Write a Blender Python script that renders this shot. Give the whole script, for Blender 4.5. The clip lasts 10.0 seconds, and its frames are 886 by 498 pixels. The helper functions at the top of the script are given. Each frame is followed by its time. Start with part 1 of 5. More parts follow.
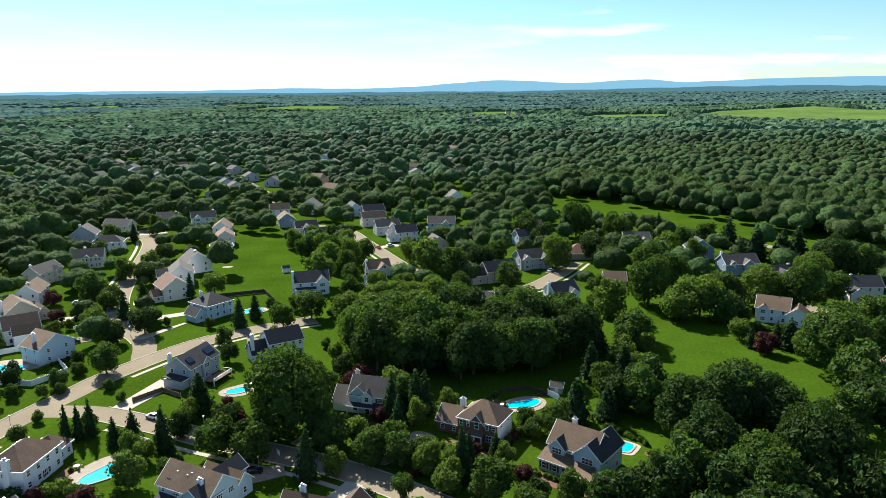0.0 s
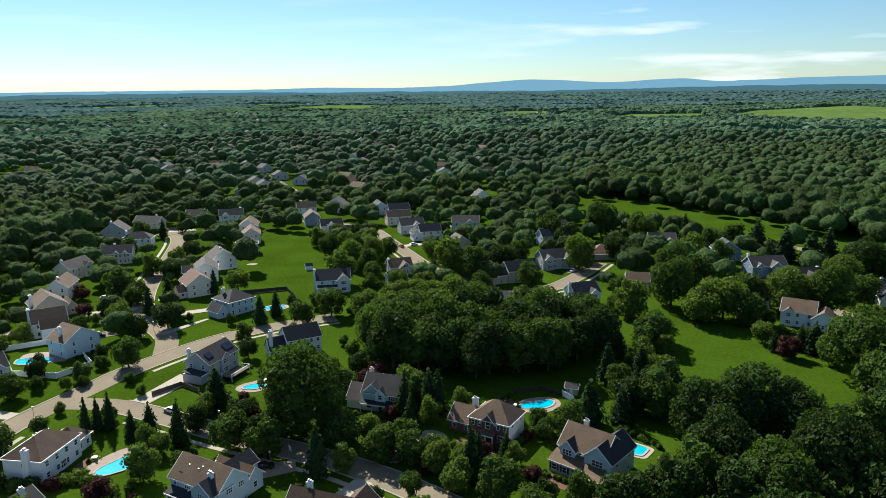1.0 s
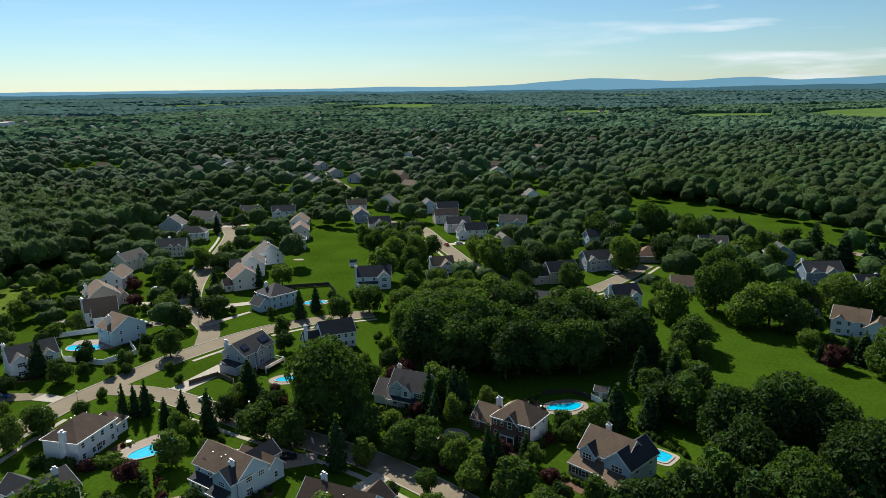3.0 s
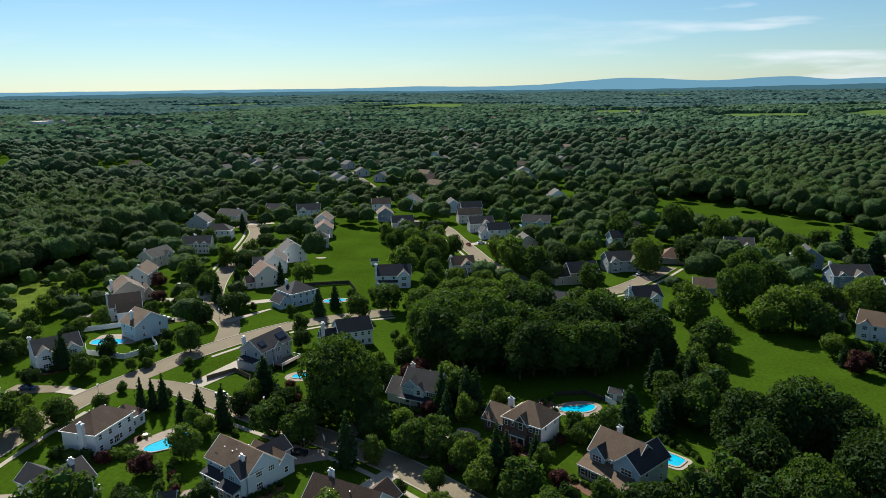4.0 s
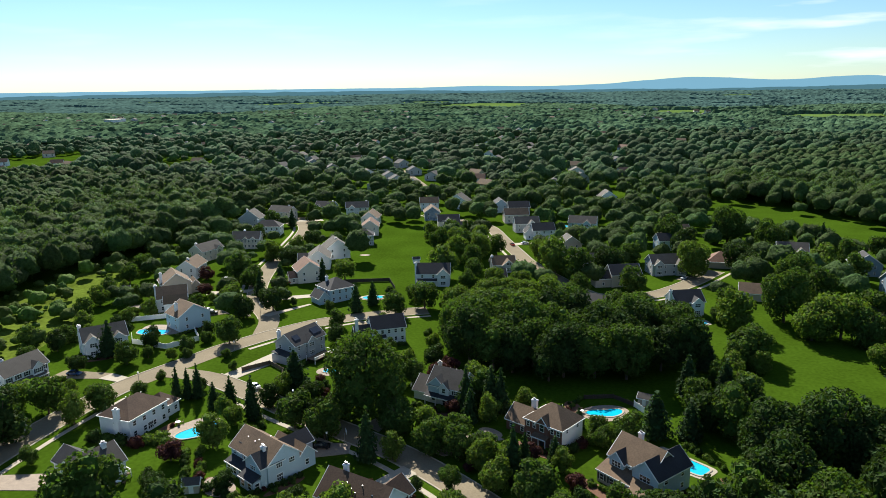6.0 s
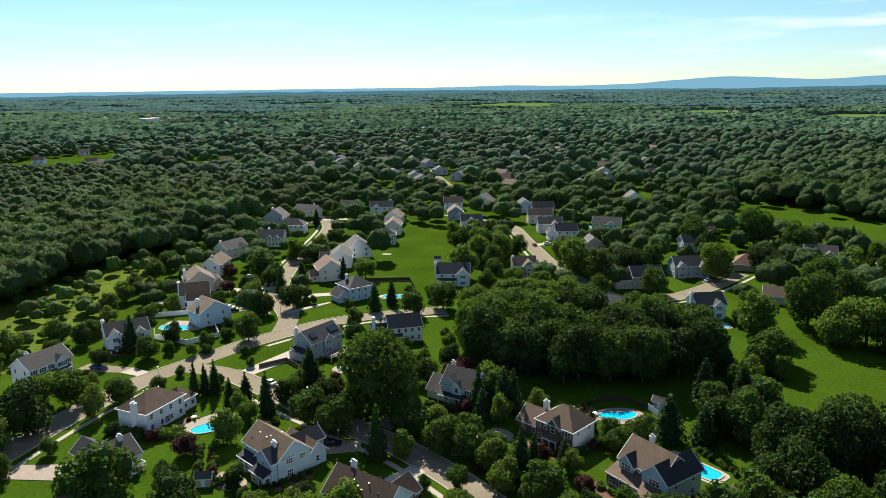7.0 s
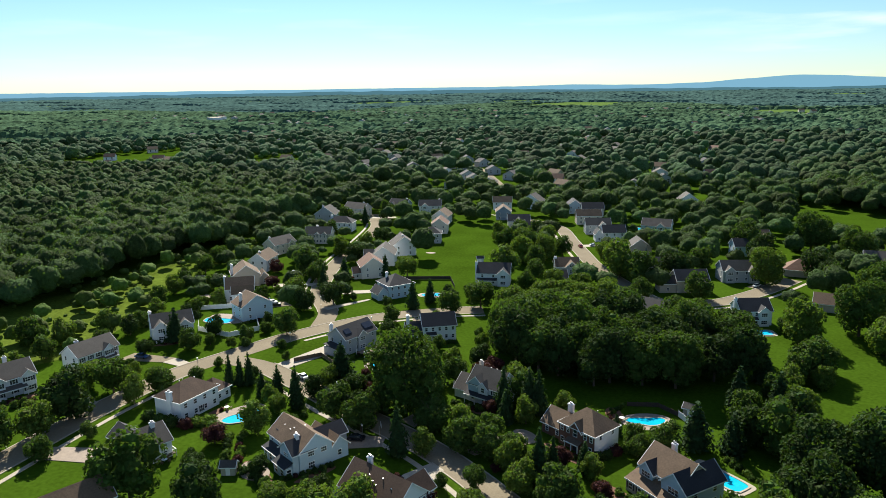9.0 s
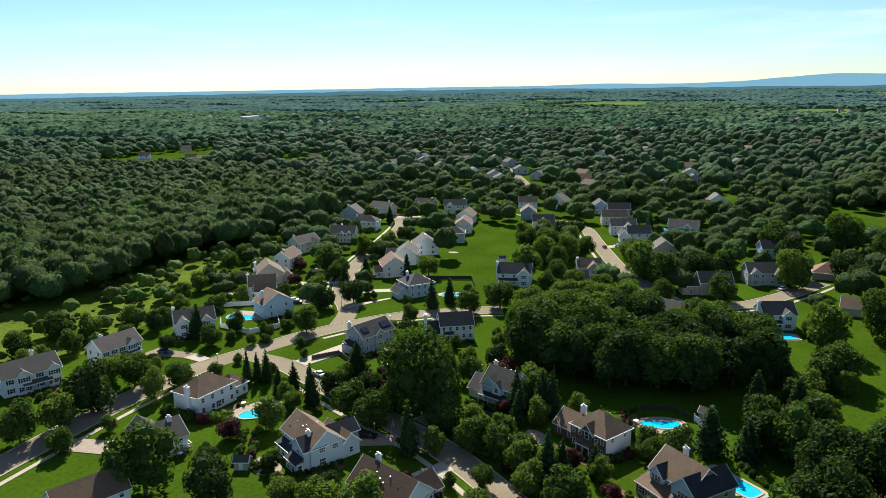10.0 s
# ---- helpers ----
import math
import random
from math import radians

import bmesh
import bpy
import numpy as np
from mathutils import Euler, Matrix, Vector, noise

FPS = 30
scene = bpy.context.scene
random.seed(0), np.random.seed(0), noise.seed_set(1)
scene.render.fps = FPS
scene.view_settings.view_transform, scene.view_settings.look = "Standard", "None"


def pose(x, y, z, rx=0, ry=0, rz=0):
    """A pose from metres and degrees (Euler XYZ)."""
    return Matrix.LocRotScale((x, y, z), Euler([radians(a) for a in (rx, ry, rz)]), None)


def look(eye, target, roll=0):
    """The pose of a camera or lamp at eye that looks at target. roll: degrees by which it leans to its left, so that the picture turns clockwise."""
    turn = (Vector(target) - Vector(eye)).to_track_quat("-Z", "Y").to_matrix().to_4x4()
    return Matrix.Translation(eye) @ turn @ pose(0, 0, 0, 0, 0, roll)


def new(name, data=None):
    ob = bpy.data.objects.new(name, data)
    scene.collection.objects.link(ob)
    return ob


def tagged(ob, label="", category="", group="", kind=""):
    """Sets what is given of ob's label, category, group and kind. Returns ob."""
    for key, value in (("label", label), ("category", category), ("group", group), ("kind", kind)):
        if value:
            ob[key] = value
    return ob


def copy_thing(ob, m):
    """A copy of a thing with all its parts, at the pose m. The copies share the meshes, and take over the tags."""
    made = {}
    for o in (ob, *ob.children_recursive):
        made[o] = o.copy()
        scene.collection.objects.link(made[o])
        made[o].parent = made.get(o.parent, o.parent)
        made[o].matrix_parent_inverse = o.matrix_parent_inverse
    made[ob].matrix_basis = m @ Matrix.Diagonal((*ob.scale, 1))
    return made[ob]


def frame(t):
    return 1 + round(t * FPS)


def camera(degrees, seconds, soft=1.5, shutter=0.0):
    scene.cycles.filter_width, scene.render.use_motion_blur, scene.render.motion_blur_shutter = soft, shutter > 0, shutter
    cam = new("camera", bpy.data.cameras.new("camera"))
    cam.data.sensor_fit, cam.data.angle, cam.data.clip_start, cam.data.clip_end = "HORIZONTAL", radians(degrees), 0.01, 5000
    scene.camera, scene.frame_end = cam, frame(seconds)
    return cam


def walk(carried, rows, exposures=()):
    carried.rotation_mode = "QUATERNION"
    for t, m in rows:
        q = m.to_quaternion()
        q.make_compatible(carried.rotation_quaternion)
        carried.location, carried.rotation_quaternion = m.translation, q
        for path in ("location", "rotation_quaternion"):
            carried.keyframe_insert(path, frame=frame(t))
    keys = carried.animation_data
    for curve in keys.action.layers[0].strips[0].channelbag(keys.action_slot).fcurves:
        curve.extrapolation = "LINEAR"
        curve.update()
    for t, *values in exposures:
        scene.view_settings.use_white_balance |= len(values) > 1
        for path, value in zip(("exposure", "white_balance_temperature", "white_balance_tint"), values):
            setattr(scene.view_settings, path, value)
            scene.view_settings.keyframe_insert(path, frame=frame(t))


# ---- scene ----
cam = camera(63.5, 10.0, 0.5)
# seconds, place, yaw, pitch and roll of the drone's glide
ROWS = [
    (0, 2.781, -1.665, 86.578, -2.723, -12.706, -0.620),
    (0.5, 5.114, -1.682, 86.490, -1.423, -12.718, -0.655),
    (1, 7.408, -1.679, 86.408, -0.141, -12.728, -0.683),
    (1.5, 9.666, -1.656, 86.332, 1.124, -12.736, -0.705),
    (2, 11.892, -1.610, 86.262, 2.374, -12.741, -0.720),
    (2.5, 14.088, -1.539, 86.198, 3.612, -12.743, -0.730),
    (4, 20.538, -1.162, 86.047, 7.270, -12.742, -0.740),
    (4.5, 22.653, -0.975, 86.010, 8.477, -12.739, -0.740),
    (5, 24.757, -0.754, 85.980, 9.682, -12.736, -0.740),
    (5.5, 26.854, -0.497, 85.958, 10.885, -12.732, -0.741),
    (7, 33.131, 0.506, 85.938, 14.511, -12.721, -0.756),
    (7.5, 35.231, 0.923, 85.947, 15.732, -12.718, -0.769),
    (8, 37.341, 1.386, 85.964, 16.961, -12.717, -0.788),
    (8.5, 39.464, 1.896, 85.989, 18.201, -12.717, -0.813),
    (9, 41.604, 2.454, 86.023, 19.455, -12.718, -0.846),
    (9.5, 43.765, 3.063, 86.066, 20.723, -12.721, -0.887),
    (10, 45.949, 3.725, 86.118, 22.009, -12.727, -0.937),
]
EXPOSURES = [(t, stops + 0.09, 5850 if t < 4.8 else 6000, 8) for t, stops in ((0.0, 1.40), (0.5, 0.98), (1.0, 0.98), (1.5, 0.78), (2.5, 0.68), (4.0, 0.70), (4.5, 0.74), (5.0, 1.08), (5.5, 1.10), (10.0, 1.10))]
walk(cam, [(t, pose(x, y, z, 90 + pitch, 0, yaw) @ pose(0, 0, 0, 0, 0, roll)) for t, x, y, z, yaw, pitch, roll in ROWS], EXPOSURES)

# ---- world and sun ----
SUN_AZ, SUN_EL = -28.0, 37.0          # degrees: clockwise from +y, above the horizon
world = bpy.data.worlds.new("sky")
scene.world = world
world.use_nodes = True
wn, wl = world.node_tree.nodes, world.node_tree.links
wn.clear()
sky = wn.new("ShaderNodeTexSky")
sky.sky_type, sky.sun_disc = "NISHITA", False
sky.sun_elevation, sky.sun_rotation = radians(SUN_EL), radians(SUN_AZ)
sky.altitude, sky.air_density, sky.dust_density, sky.ozone_density = 100, 1.0, 0.1, 5.0
w_coord, w_map = wn.new("ShaderNodeTexCoord"), wn.new("ShaderNodeMapping")
w_map.inputs["Scale"].default_value = (1.6, 1.6, 13)
w_noise, w_ramp = wn.new("ShaderNodeTexNoise"), wn.new("ShaderNodeValToRGB")
w_noise.inputs["Scale"].default_value, w_noise.inputs["Detail"].default_value = 2.6, 7
w_ramp.color_ramp.elements[0].position, w_ramp.color_ramp.elements[1].position = 0.53, 0.70
w_mix = wn.new("ShaderNodeMixRGB")
w_mix.inputs[2].default_value = (11.5, 11.2, 10.8, 1)
w_back, w_out = wn.new("ShaderNodeBackground"), wn.new("ShaderNodeOutputWorld")
w_back.inputs["Strength"].default_value = 0.051
wl.new(w_coord.outputs["Generated"], w_map.inputs["Vector"])
wl.new(w_map.outputs["Vector"], w_noise.inputs["Vector"])
wl.new(w_noise.outputs["Fac"], w_ramp.inputs["Fac"])
w_xyz, w_side, w_times = wn.new("ShaderNodeSeparateXYZ"), wn.new("ShaderNodeMapRange"), wn.new("ShaderNodeMath")
w_side.inputs["From Min"].default_value, w_side.inputs["From Max"].default_value, w_side.inputs["To Min"].default_value = 0.0, 0.4, 0.15
w_times.operation = "MULTIPLY"
wl.new(w_coord.outputs["Generated"], w_xyz.inputs["Vector"])
wl.new(w_xyz.outputs["X"], w_side.inputs["Value"])
wl.new(w_ramp.outputs["Color"], w_times.inputs[0])
wl.new(w_side.outputs["Result"], w_times.inputs[1])
wl.new(w_times.outputs["Value"], w_mix.inputs[0])
w_tint = wn.new("ShaderNodeMixRGB")
w_tint.blend_type = "MULTIPLY"
w_tint.inputs[0].default_value, w_tint.inputs[2].default_value = 1, (0.95, 1.02, 0.98, 1)
wl.new(sky.outputs["Color"], w_tint.inputs[1])
wl.new(w_tint.outputs["Color"], w_mix.inputs[1])
wl.new(w_mix.outputs["Color"], w_back.inputs["Color"])
wl.new(w_back.outputs["Background"], w_out.inputs["Surface"])

sun_data = bpy.data.lights.new("sun", "SUN")
sun_data.energy, sun_data.angle, sun_data.color = 5.0, radians(0.5), (1.0, 0.90, 0.74)
sun = new("sun", sun_data)
az, el = radians(SUN_AZ), radians(SUN_EL)
SUN_DIR = Vector((math.sin(az) * math.cos(el), math.cos(az) * math.cos(el), math.sin(el)))
sun.matrix_world = look(SUN_DIR * 400, (0, 0, 0))


# ---- materials ----
def material(name, colour, rough=0.8, vary=0.25, scale=0.5, fine=6.0, bump=0.15, metal=0.0, coat=None, random_by="", hue=0.0, gloss=0.3):
    """A surface of one base colour with variation at two scales, fine relief and, where asked, a change from piece to piece."""
    m = bpy.data.materials.new(name)
    m.use_nodes = True
    n, l = m.node_tree.nodes, m.node_tree.links
    bsdf = n["Principled BSDF"]
    bsdf.inputs["Roughness"].default_value, bsdf.inputs["Metallic"].default_value = rough, metal
    bsdf.inputs["Specular IOR Level"].default_value = gloss
    geo = n.new("ShaderNodeNewGeometry")
    big, small = n.new("ShaderNodeTexNoise"), n.new("ShaderNodeTexNoise")
    big.inputs["Scale"].default_value, big.inputs["Detail"].default_value = scale, 4
    small.inputs["Scale"].default_value, small.inputs["Detail"].default_value = fine, 3
    l.new(geo.outputs["Position"], big.inputs["Vector"])
    l.new(geo.outputs["Position"], small.inputs["Vector"])
    add = n.new("ShaderNodeMath")
    add.operation = "ADD"
    l.new(big.outputs["Fac"], add.inputs[0])
    l.new(small.outputs["Fac"], add.inputs[1])
    span = n.new("ShaderNodeMapRange")
    span.inputs["From Min"].default_value, span.inputs["From Max"].default_value = 0.6, 1.4
    span.inputs["To Min"].default_value, span.inputs["To Max"].default_value = 1 - vary, 1 + vary
    l.new(add.outputs[0], span.inputs["Value"])
    hsv = n.new("ShaderNodeHueSaturation")
    hsv.inputs["Color"].default_value = (*colour, 1)
    value = span.outputs["Result"]
    if random_by:
        source = geo.outputs["Random Per Island"]
        if random_by == "object":
            info = n.new("ShaderNodeObjectInfo")
            source = info.outputs["Random"]
        spread = n.new("ShaderNodeMapRange")
        spread.inputs["To Min"].default_value, spread.inputs["To Max"].default_value = 0.72, 1.28
        l.new(source, spread.inputs["Value"])
        times = n.new("ShaderNodeMath")
        times.operation = "MULTIPLY"
        l.new(value, times.inputs[0])
        l.new(spread.outputs["Result"], times.inputs[1])
        value = times.outputs[0]
        if hue:
            tone = n.new("ShaderNodeMapRange")
            tone.inputs["To Min"].default_value, tone.inputs["To Max"].default_value = 0.5 - hue, 0.5 + hue
            l.new(source, tone.inputs["Value"])
            l.new(tone.outputs["Result"], hsv.inputs["Hue"])
    l.new(value, hsv.inputs["Value"])
    l.new(hsv.outputs["Color"], bsdf.inputs["Base Color"])
    if bump:
        b = n.new("ShaderNodeBump")
        b.inputs["Strength"].default_value, b.inputs["Distance"].default_value = bump, 0.05
        l.new(small.outputs["Fac"], b.inputs["Height"])
        l.new(b.outputs["Normal"], bsdf.inputs["Normal"])
    return m


def leafy(name, colour, thin=0.35, by="island", hue=0.02, patch=0.03, relief=0.0):
    """Foliage: leaves that scatter light back and let some of it through."""
    # With relief, stronger colour noise paints the shade in gaps between leaves.
    m = material(name, colour, 0.75, 0.6 if relief else 0.3, patch, 0.7 if relief else 0.9, 0.0, random_by=by, hue=hue, gloss=0.04)
    n, l = m.node_tree.nodes, m.node_tree.links
    bsdf, out = n["Principled BSDF"], n["Material Output"]
    through_leaf, mix, tint = n.new("ShaderNodeBsdfTranslucent"), n.new("ShaderNodeMixShader"), n.new("ShaderNodeMixRGB")
    source = bsdf.inputs["Base Color"].links[0].from_socket
    tint.blend_type = "MULTIPLY"
    tint.inputs[0].default_value = 1
    tint.inputs[2].default_value = (1.16, 1.32, 0.38, 1)
    l.new(source, tint.inputs[1])
    l.new(tint.outputs["Color"], through_leaf.inputs["Color"])
    mix.inputs[0].default_value = thin
    l.new(bsdf.outputs["BSDF"], mix.inputs[1])
    l.new(through_leaf.outputs["BSDF"], mix.inputs[2])
    l.new(mix.outputs["Shader"], out.inputs["Surface"])
    if relief:
        geo, clumps, b = n.new("ShaderNodeNewGeometry"), n.new("ShaderNodeTexNoise"), n.new("ShaderNodeBump")
        clumps.inputs["Scale"].default_value, clumps.inputs["Detail"].default_value = 0.55, 5
        clumps.inputs["Roughness"].default_value = 0.68
        b.inputs["Strength"].default_value, b.inputs["Distance"].default_value = 1.0, relief
        l.new(geo.outputs["Position"], clumps.inputs["Vector"])
        l.new(clumps.outputs["Fac"], b.inputs["Height"])
        l.new(b.outputs["Normal"], bsdf.inputs["Normal"])
        l.new(b.outputs["Normal"], through_leaf.inputs["Normal"])
    return m


GRASS = material("mown_grass", (0.037, 0.070, 0.005), 0.95, 0.36, 0.045, 0.9, 0.3, gloss=0.0)
MEADOW = material("rough_meadow", (0.080, 0.112, 0.016), 0.95, 0.55, 0.09, 0.8, 0.6, gloss=0.0)
ASPHALT = material("worn_asphalt", (0.205, 0.172, 0.120), 0.95, 0.2, 0.09, 2.0, 0.2, gloss=0.05)
CONCRETE = material("pale_concrete", (0.34, 0.30, 0.235), 0.9, 0.15, 0.4, 4.0, 0.15)
PAVER = material("tan_pavers", (0.25, 0.20, 0.155), 0.85, 0.25, 0.6, 5.0, 0.3)
MULCH = material("bark_mulch", (0.12, 0.06, 0.035), 0.95, 0.35, 0.8, 6.0, 0.5)
LEAF = leafy("green_leaves", (0.060, 0.096, 0.022), 0.36, "island", 0.02)
LEAF_WARM = leafy("yellowish_green_leaves", (0.096, 0.138, 0.028), 0.38, "island", 0.02)
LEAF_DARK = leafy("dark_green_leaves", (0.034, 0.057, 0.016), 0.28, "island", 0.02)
LEAF_PURPLE = leafy("purple_leaves", (0.060, 0.024, 0.026), 0.25, "island", 0.02)
NEEDLE = leafy("spruce_needles", (0.030, 0.056, 0.022), 0.3, "island", 0.02)
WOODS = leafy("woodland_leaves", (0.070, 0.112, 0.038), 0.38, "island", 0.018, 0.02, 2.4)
# Woodland leaves again, lighter and bluer to carry the haze over the town.
TOWN_LEAF_HAZED = leafy("haze_tinted_town_leaves", (0.088, 0.141, 0.068), 0.38, "island", 0.018, 0.012, 2.8)
SCRUB_LEAF = leafy("scrub_leaves", (0.100, 0.150, 0.036), 0.42, "island", 0.02, 0.05, 1.2)
# Extra blue stands in for distance haze; noise paints dark gaps between tree tops.
FAR_WOODS_HAZED = material("haze_tinted_far_canopy", (0.060, 0.102, 0.056), 0.95, 0.85, 0.010, 0.09, 0.0, gloss=0.0)
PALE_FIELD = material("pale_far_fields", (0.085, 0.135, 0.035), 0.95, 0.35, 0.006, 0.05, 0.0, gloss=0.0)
# Base colour paled and blued, so the air's haze is part of it.
HAZE_TINTED_WOODS = material("haze_tinted_far_country", (0.056, 0.100, 0.088), 0.95, 0.5, 0.006, 0.05, 0.0, gloss=0.0)
BARK = material("grey_brown_bark", (0.10, 0.075, 0.055), 0.95, 0.3, 1.5, 9.0, 0.5)
WHITE = material("white_siding", (0.70, 0.71, 0.72), 0.6, 0.06, 0.3, 4.0, 0.1)
CREAM = material("cream_siding", (0.58, 0.53, 0.45), 0.65, 0.07, 0.3, 4.0, 0.1)
TAN = material("tan_siding", (0.42, 0.37, 0.30), 0.65, 0.07, 0.3, 4.0, 0.1)
GREY = material("grey_siding", (0.36, 0.38, 0.39), 0.65, 0.07, 0.3, 4.0, 0.1)
BLUE = material("pale_blue_siding", (0.42, 0.52, 0.58), 0.65, 0.07, 0.3, 4.0, 0.1)
SLATE_BLUE = material("slate_blue_siding", (0.17, 0.23, 0.29), 0.65, 0.07, 0.3, 4.0, 0.1)
BRICK = material("red_brown_brick", (0.17, 0.085, 0.06), 0.85, 0.3, 0.7, 7.0, 0.4)
TRIM = material("white_trim", (0.80, 0.80, 0.78), 0.5, 0.04, 0.5, 5.0, 0.05)
ROOF_DARK = material("charcoal_shingles", (0.034, 0.034, 0.038), 0.88, 0.25, 0.35, 3.5, 0.5)
ROOF_GREY = material("grey_shingles", (0.082, 0.073, 0.064), 0.88, 0.25, 0.35, 3.5, 0.5)
ROOF_BROWN = material("brown_shingles", (0.130, 0.088, 0.056), 0.9, 0.3, 0.3, 2.6, 0.6)
ROOF_UMBER = material("dark_umber_shingles", (0.080, 0.050, 0.034), 0.9, 0.3, 0.3, 2.6, 0.6)
ROOF_RUST = material("rust_brown_shingles", (0.15, 0.085, 0.058), 0.88, 0.25, 0.35, 3.5, 0.5)
GLASS = material("dark_window_glass", (0.02, 0.028, 0.035), 0.08, 0.2, 0.6, 2.0, 0.0, gloss=0.6)
SHUTTER = material("dark_shutters", (0.03, 0.035, 0.04), 0.6, 0.1, 0.5, 4.0, 0.1)
SOLAR = material("solar_panel_glass", (0.02, 0.025, 0.04), 0.15, 0.1, 0.5, 4.0, 0.0, gloss=0.6)
WATER = material("pool_water", (0.02, 0.42, 0.62), 0.08, 0.18, 0.5, 2.5, 0.25, gloss=0.5)
TIMBER = material("brown_timber", (0.16, 0.11, 0.07), 0.85, 0.25, 0.8, 6.0, 0.3)
DARK_TIMBER = material("dark_timber", (0.05, 0.04, 0.032), 0.85, 0.25, 0.8, 6.0, 0.3)
TYRE = material("tyre_rubber", (0.02, 0.02, 0.02), 0.8, 0.1, 1, 5, 0)
METAL = material("dull_steel", (0.35, 0.35, 0.36), 0.45, 0.1, 1, 5, 0, metal=0.9)
CAR_PAINTS = {"white": (0.7, 0.7, 0.7), "black": (0.015, 0.015, 0.018), "silver": (0.4, 0.42, 0.44), "red": (0.3, 0.03, 0.025), "blue": (0.04, 0.09, 0.2)}
CAR_PAINT = {k: material(k + "_car_paint", c, 0.25, 0.05, 1, 5, 0, gloss=0.6) for k, c in CAR_PAINTS.items()}


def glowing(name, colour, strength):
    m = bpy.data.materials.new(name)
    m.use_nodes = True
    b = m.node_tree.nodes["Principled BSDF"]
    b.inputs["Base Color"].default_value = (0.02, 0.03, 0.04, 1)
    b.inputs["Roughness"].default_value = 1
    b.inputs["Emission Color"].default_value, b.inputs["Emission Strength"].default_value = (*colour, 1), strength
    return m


# Ridges emit blue themselves: haze and its light are put in as emission.
HILL_NEAR = glowing("haze_glow_blue_green_ridge", (0.04, 0.085, 0.095), 1.0)
HILL_FAR = glowing("haze_glow_blue_ridge", (0.105, 0.20, 0.25), 1.0)

# ---- helpers ----
rng = np.random.default_rng(7)


def mesh_from(name, verts, faces, mat, smooth=False):
    me = bpy.data.meshes.new(name)
    me.from_pydata([tuple(v) for v in verts], [], faces)
    me.materials.append(mat)
    if smooth:
        me.shade_smooth()
    me.update()
    return me


def mesh_arrays(name, verts, faces, mat, smooth=False):
    """A mesh of triangles straight from arrays."""
    me = bpy.data.meshes.new(name)
    me.vertices.add(len(verts))
    me.vertices.foreach_set("co", np.asarray(verts, np.float32).ravel())
    me.loops.add(faces.size)
    me.loops.foreach_set("vertex_index", faces.astype(np.int32).ravel())
    me.polygons.add(len(faces))
    me.polygons.foreach_set("loop_start", np.arange(0, faces.size, 3, dtype=np.int32))
    me.polygons.foreach_set("use_smooth", np.full(len(faces), smooth))
    me.materials.append(mat)
    me.update(calc_edges=True)
    me.validate()
    return me


def put(name, me, parent=None, label="", m=None):
    ob = new(name, me)
    if parent is not None:
        ob.parent = parent
    if m is not None:
        ob.matrix_local = m
    if label:
        ob["label"] = label
    return ob


def thing(name, x, y, yaw=0.0, z=0.0):
    e = new(name)
    e.empty_display_size = 1
    e.matrix_world = pose(x, y, z, 0, 0, yaw)
    return e


def box_geo(x0, x1, y0, y1, z0, z1):
    v = [(x, y, z) for z in (z0, z1) for x, y in ((x0, y0), (x1, y0), (x1, y1), (x0, y1))]
    return v, [(3, 2, 1, 0), (4, 5, 6, 7), (0, 1, 5, 4), (1, 2, 6, 5), (2, 3, 7, 6), (3, 0, 4, 7)]


def join_geo(geos):
    verts, faces = [], []
    for v, f in geos:
        faces += [tuple(i + len(verts) for i in q) for q in f]
        verts += list(v)
    return verts, faces


def boxes(name, mat, dims, parent=None, label=""):
    v, f = join_geo([box_geo(*b) for b in dims])
    return put(name, mesh_from(name, v, f, mat), parent, label)


def smooth_line(pts, step=3.0):
    """Points along a rounded line through the given ones."""
    p = [Vector(q) for q in pts]
    p = [p[0] * 2 - p[1]] + p + [p[-1] * 2 - p[-2]]
    out = []
    for a, b, c, d in zip(p, p[1:], p[2:], p[3:]):
        n = max(1, int((c - b).length / step))
        for i in range(n):
            t = i / n
            out.append(0.5 * (2 * b + (c - a) * t + (2 * a - 5 * b + 4 * c - d) * t * t + (3 * b - a - 3 * c + d) * t ** 3))
    out.append(p[-2])
    return out


def offset(line, d):
    """The line moved d metres to its left."""
    res = []
    for i, q in enumerate(line):
        t = (line[min(i + 1, len(line) - 1)] - line[max(i - 1, 0)]).normalized()
        res.append(q + Vector((-t.y, t.x)) * d)
    return res


def strip(name, line, w, z, thick, mat, shift=0.0):
    a, b = offset(line, shift + w / 2), offset(line, shift - w / 2)
    v, f = [], []
    for p, q in zip(a, b):
        v += [(p.x, p.y, z), (q.x, q.y, z), (p.x, p.y, z - thick), (q.x, q.y, z - thick)]
    for i in range(0, len(v) - 4, 4):
        f += [(i, i + 1, i + 5, i + 4), (i + 1, i + 3, i + 7, i + 5), (i + 2, i, i + 4, i + 6)]
    return put(name, mesh_from(name, v, f, mat))


def slab(name, pts, z, thick, mat, parent=None):
    """A flat piece with the given outline."""
    n = len(pts)
    v = [(x, y, z) for x, y in pts] + [(x, y, z - thick) for x, y in pts]
    f = [tuple(range(n))] + [(i + n, (i + 1) % n + n, (i + 1) % n, i) for i in range(n)]
    area = sum(pts[i][0] * pts[(i + 1) % n][1] - pts[(i + 1) % n][0] * pts[i][1] for i in range(n))
    if area < 0:
        f = [tuple(reversed(q)) for q in f]
    return put(name, mesh_from(name, v, f, mat), parent)


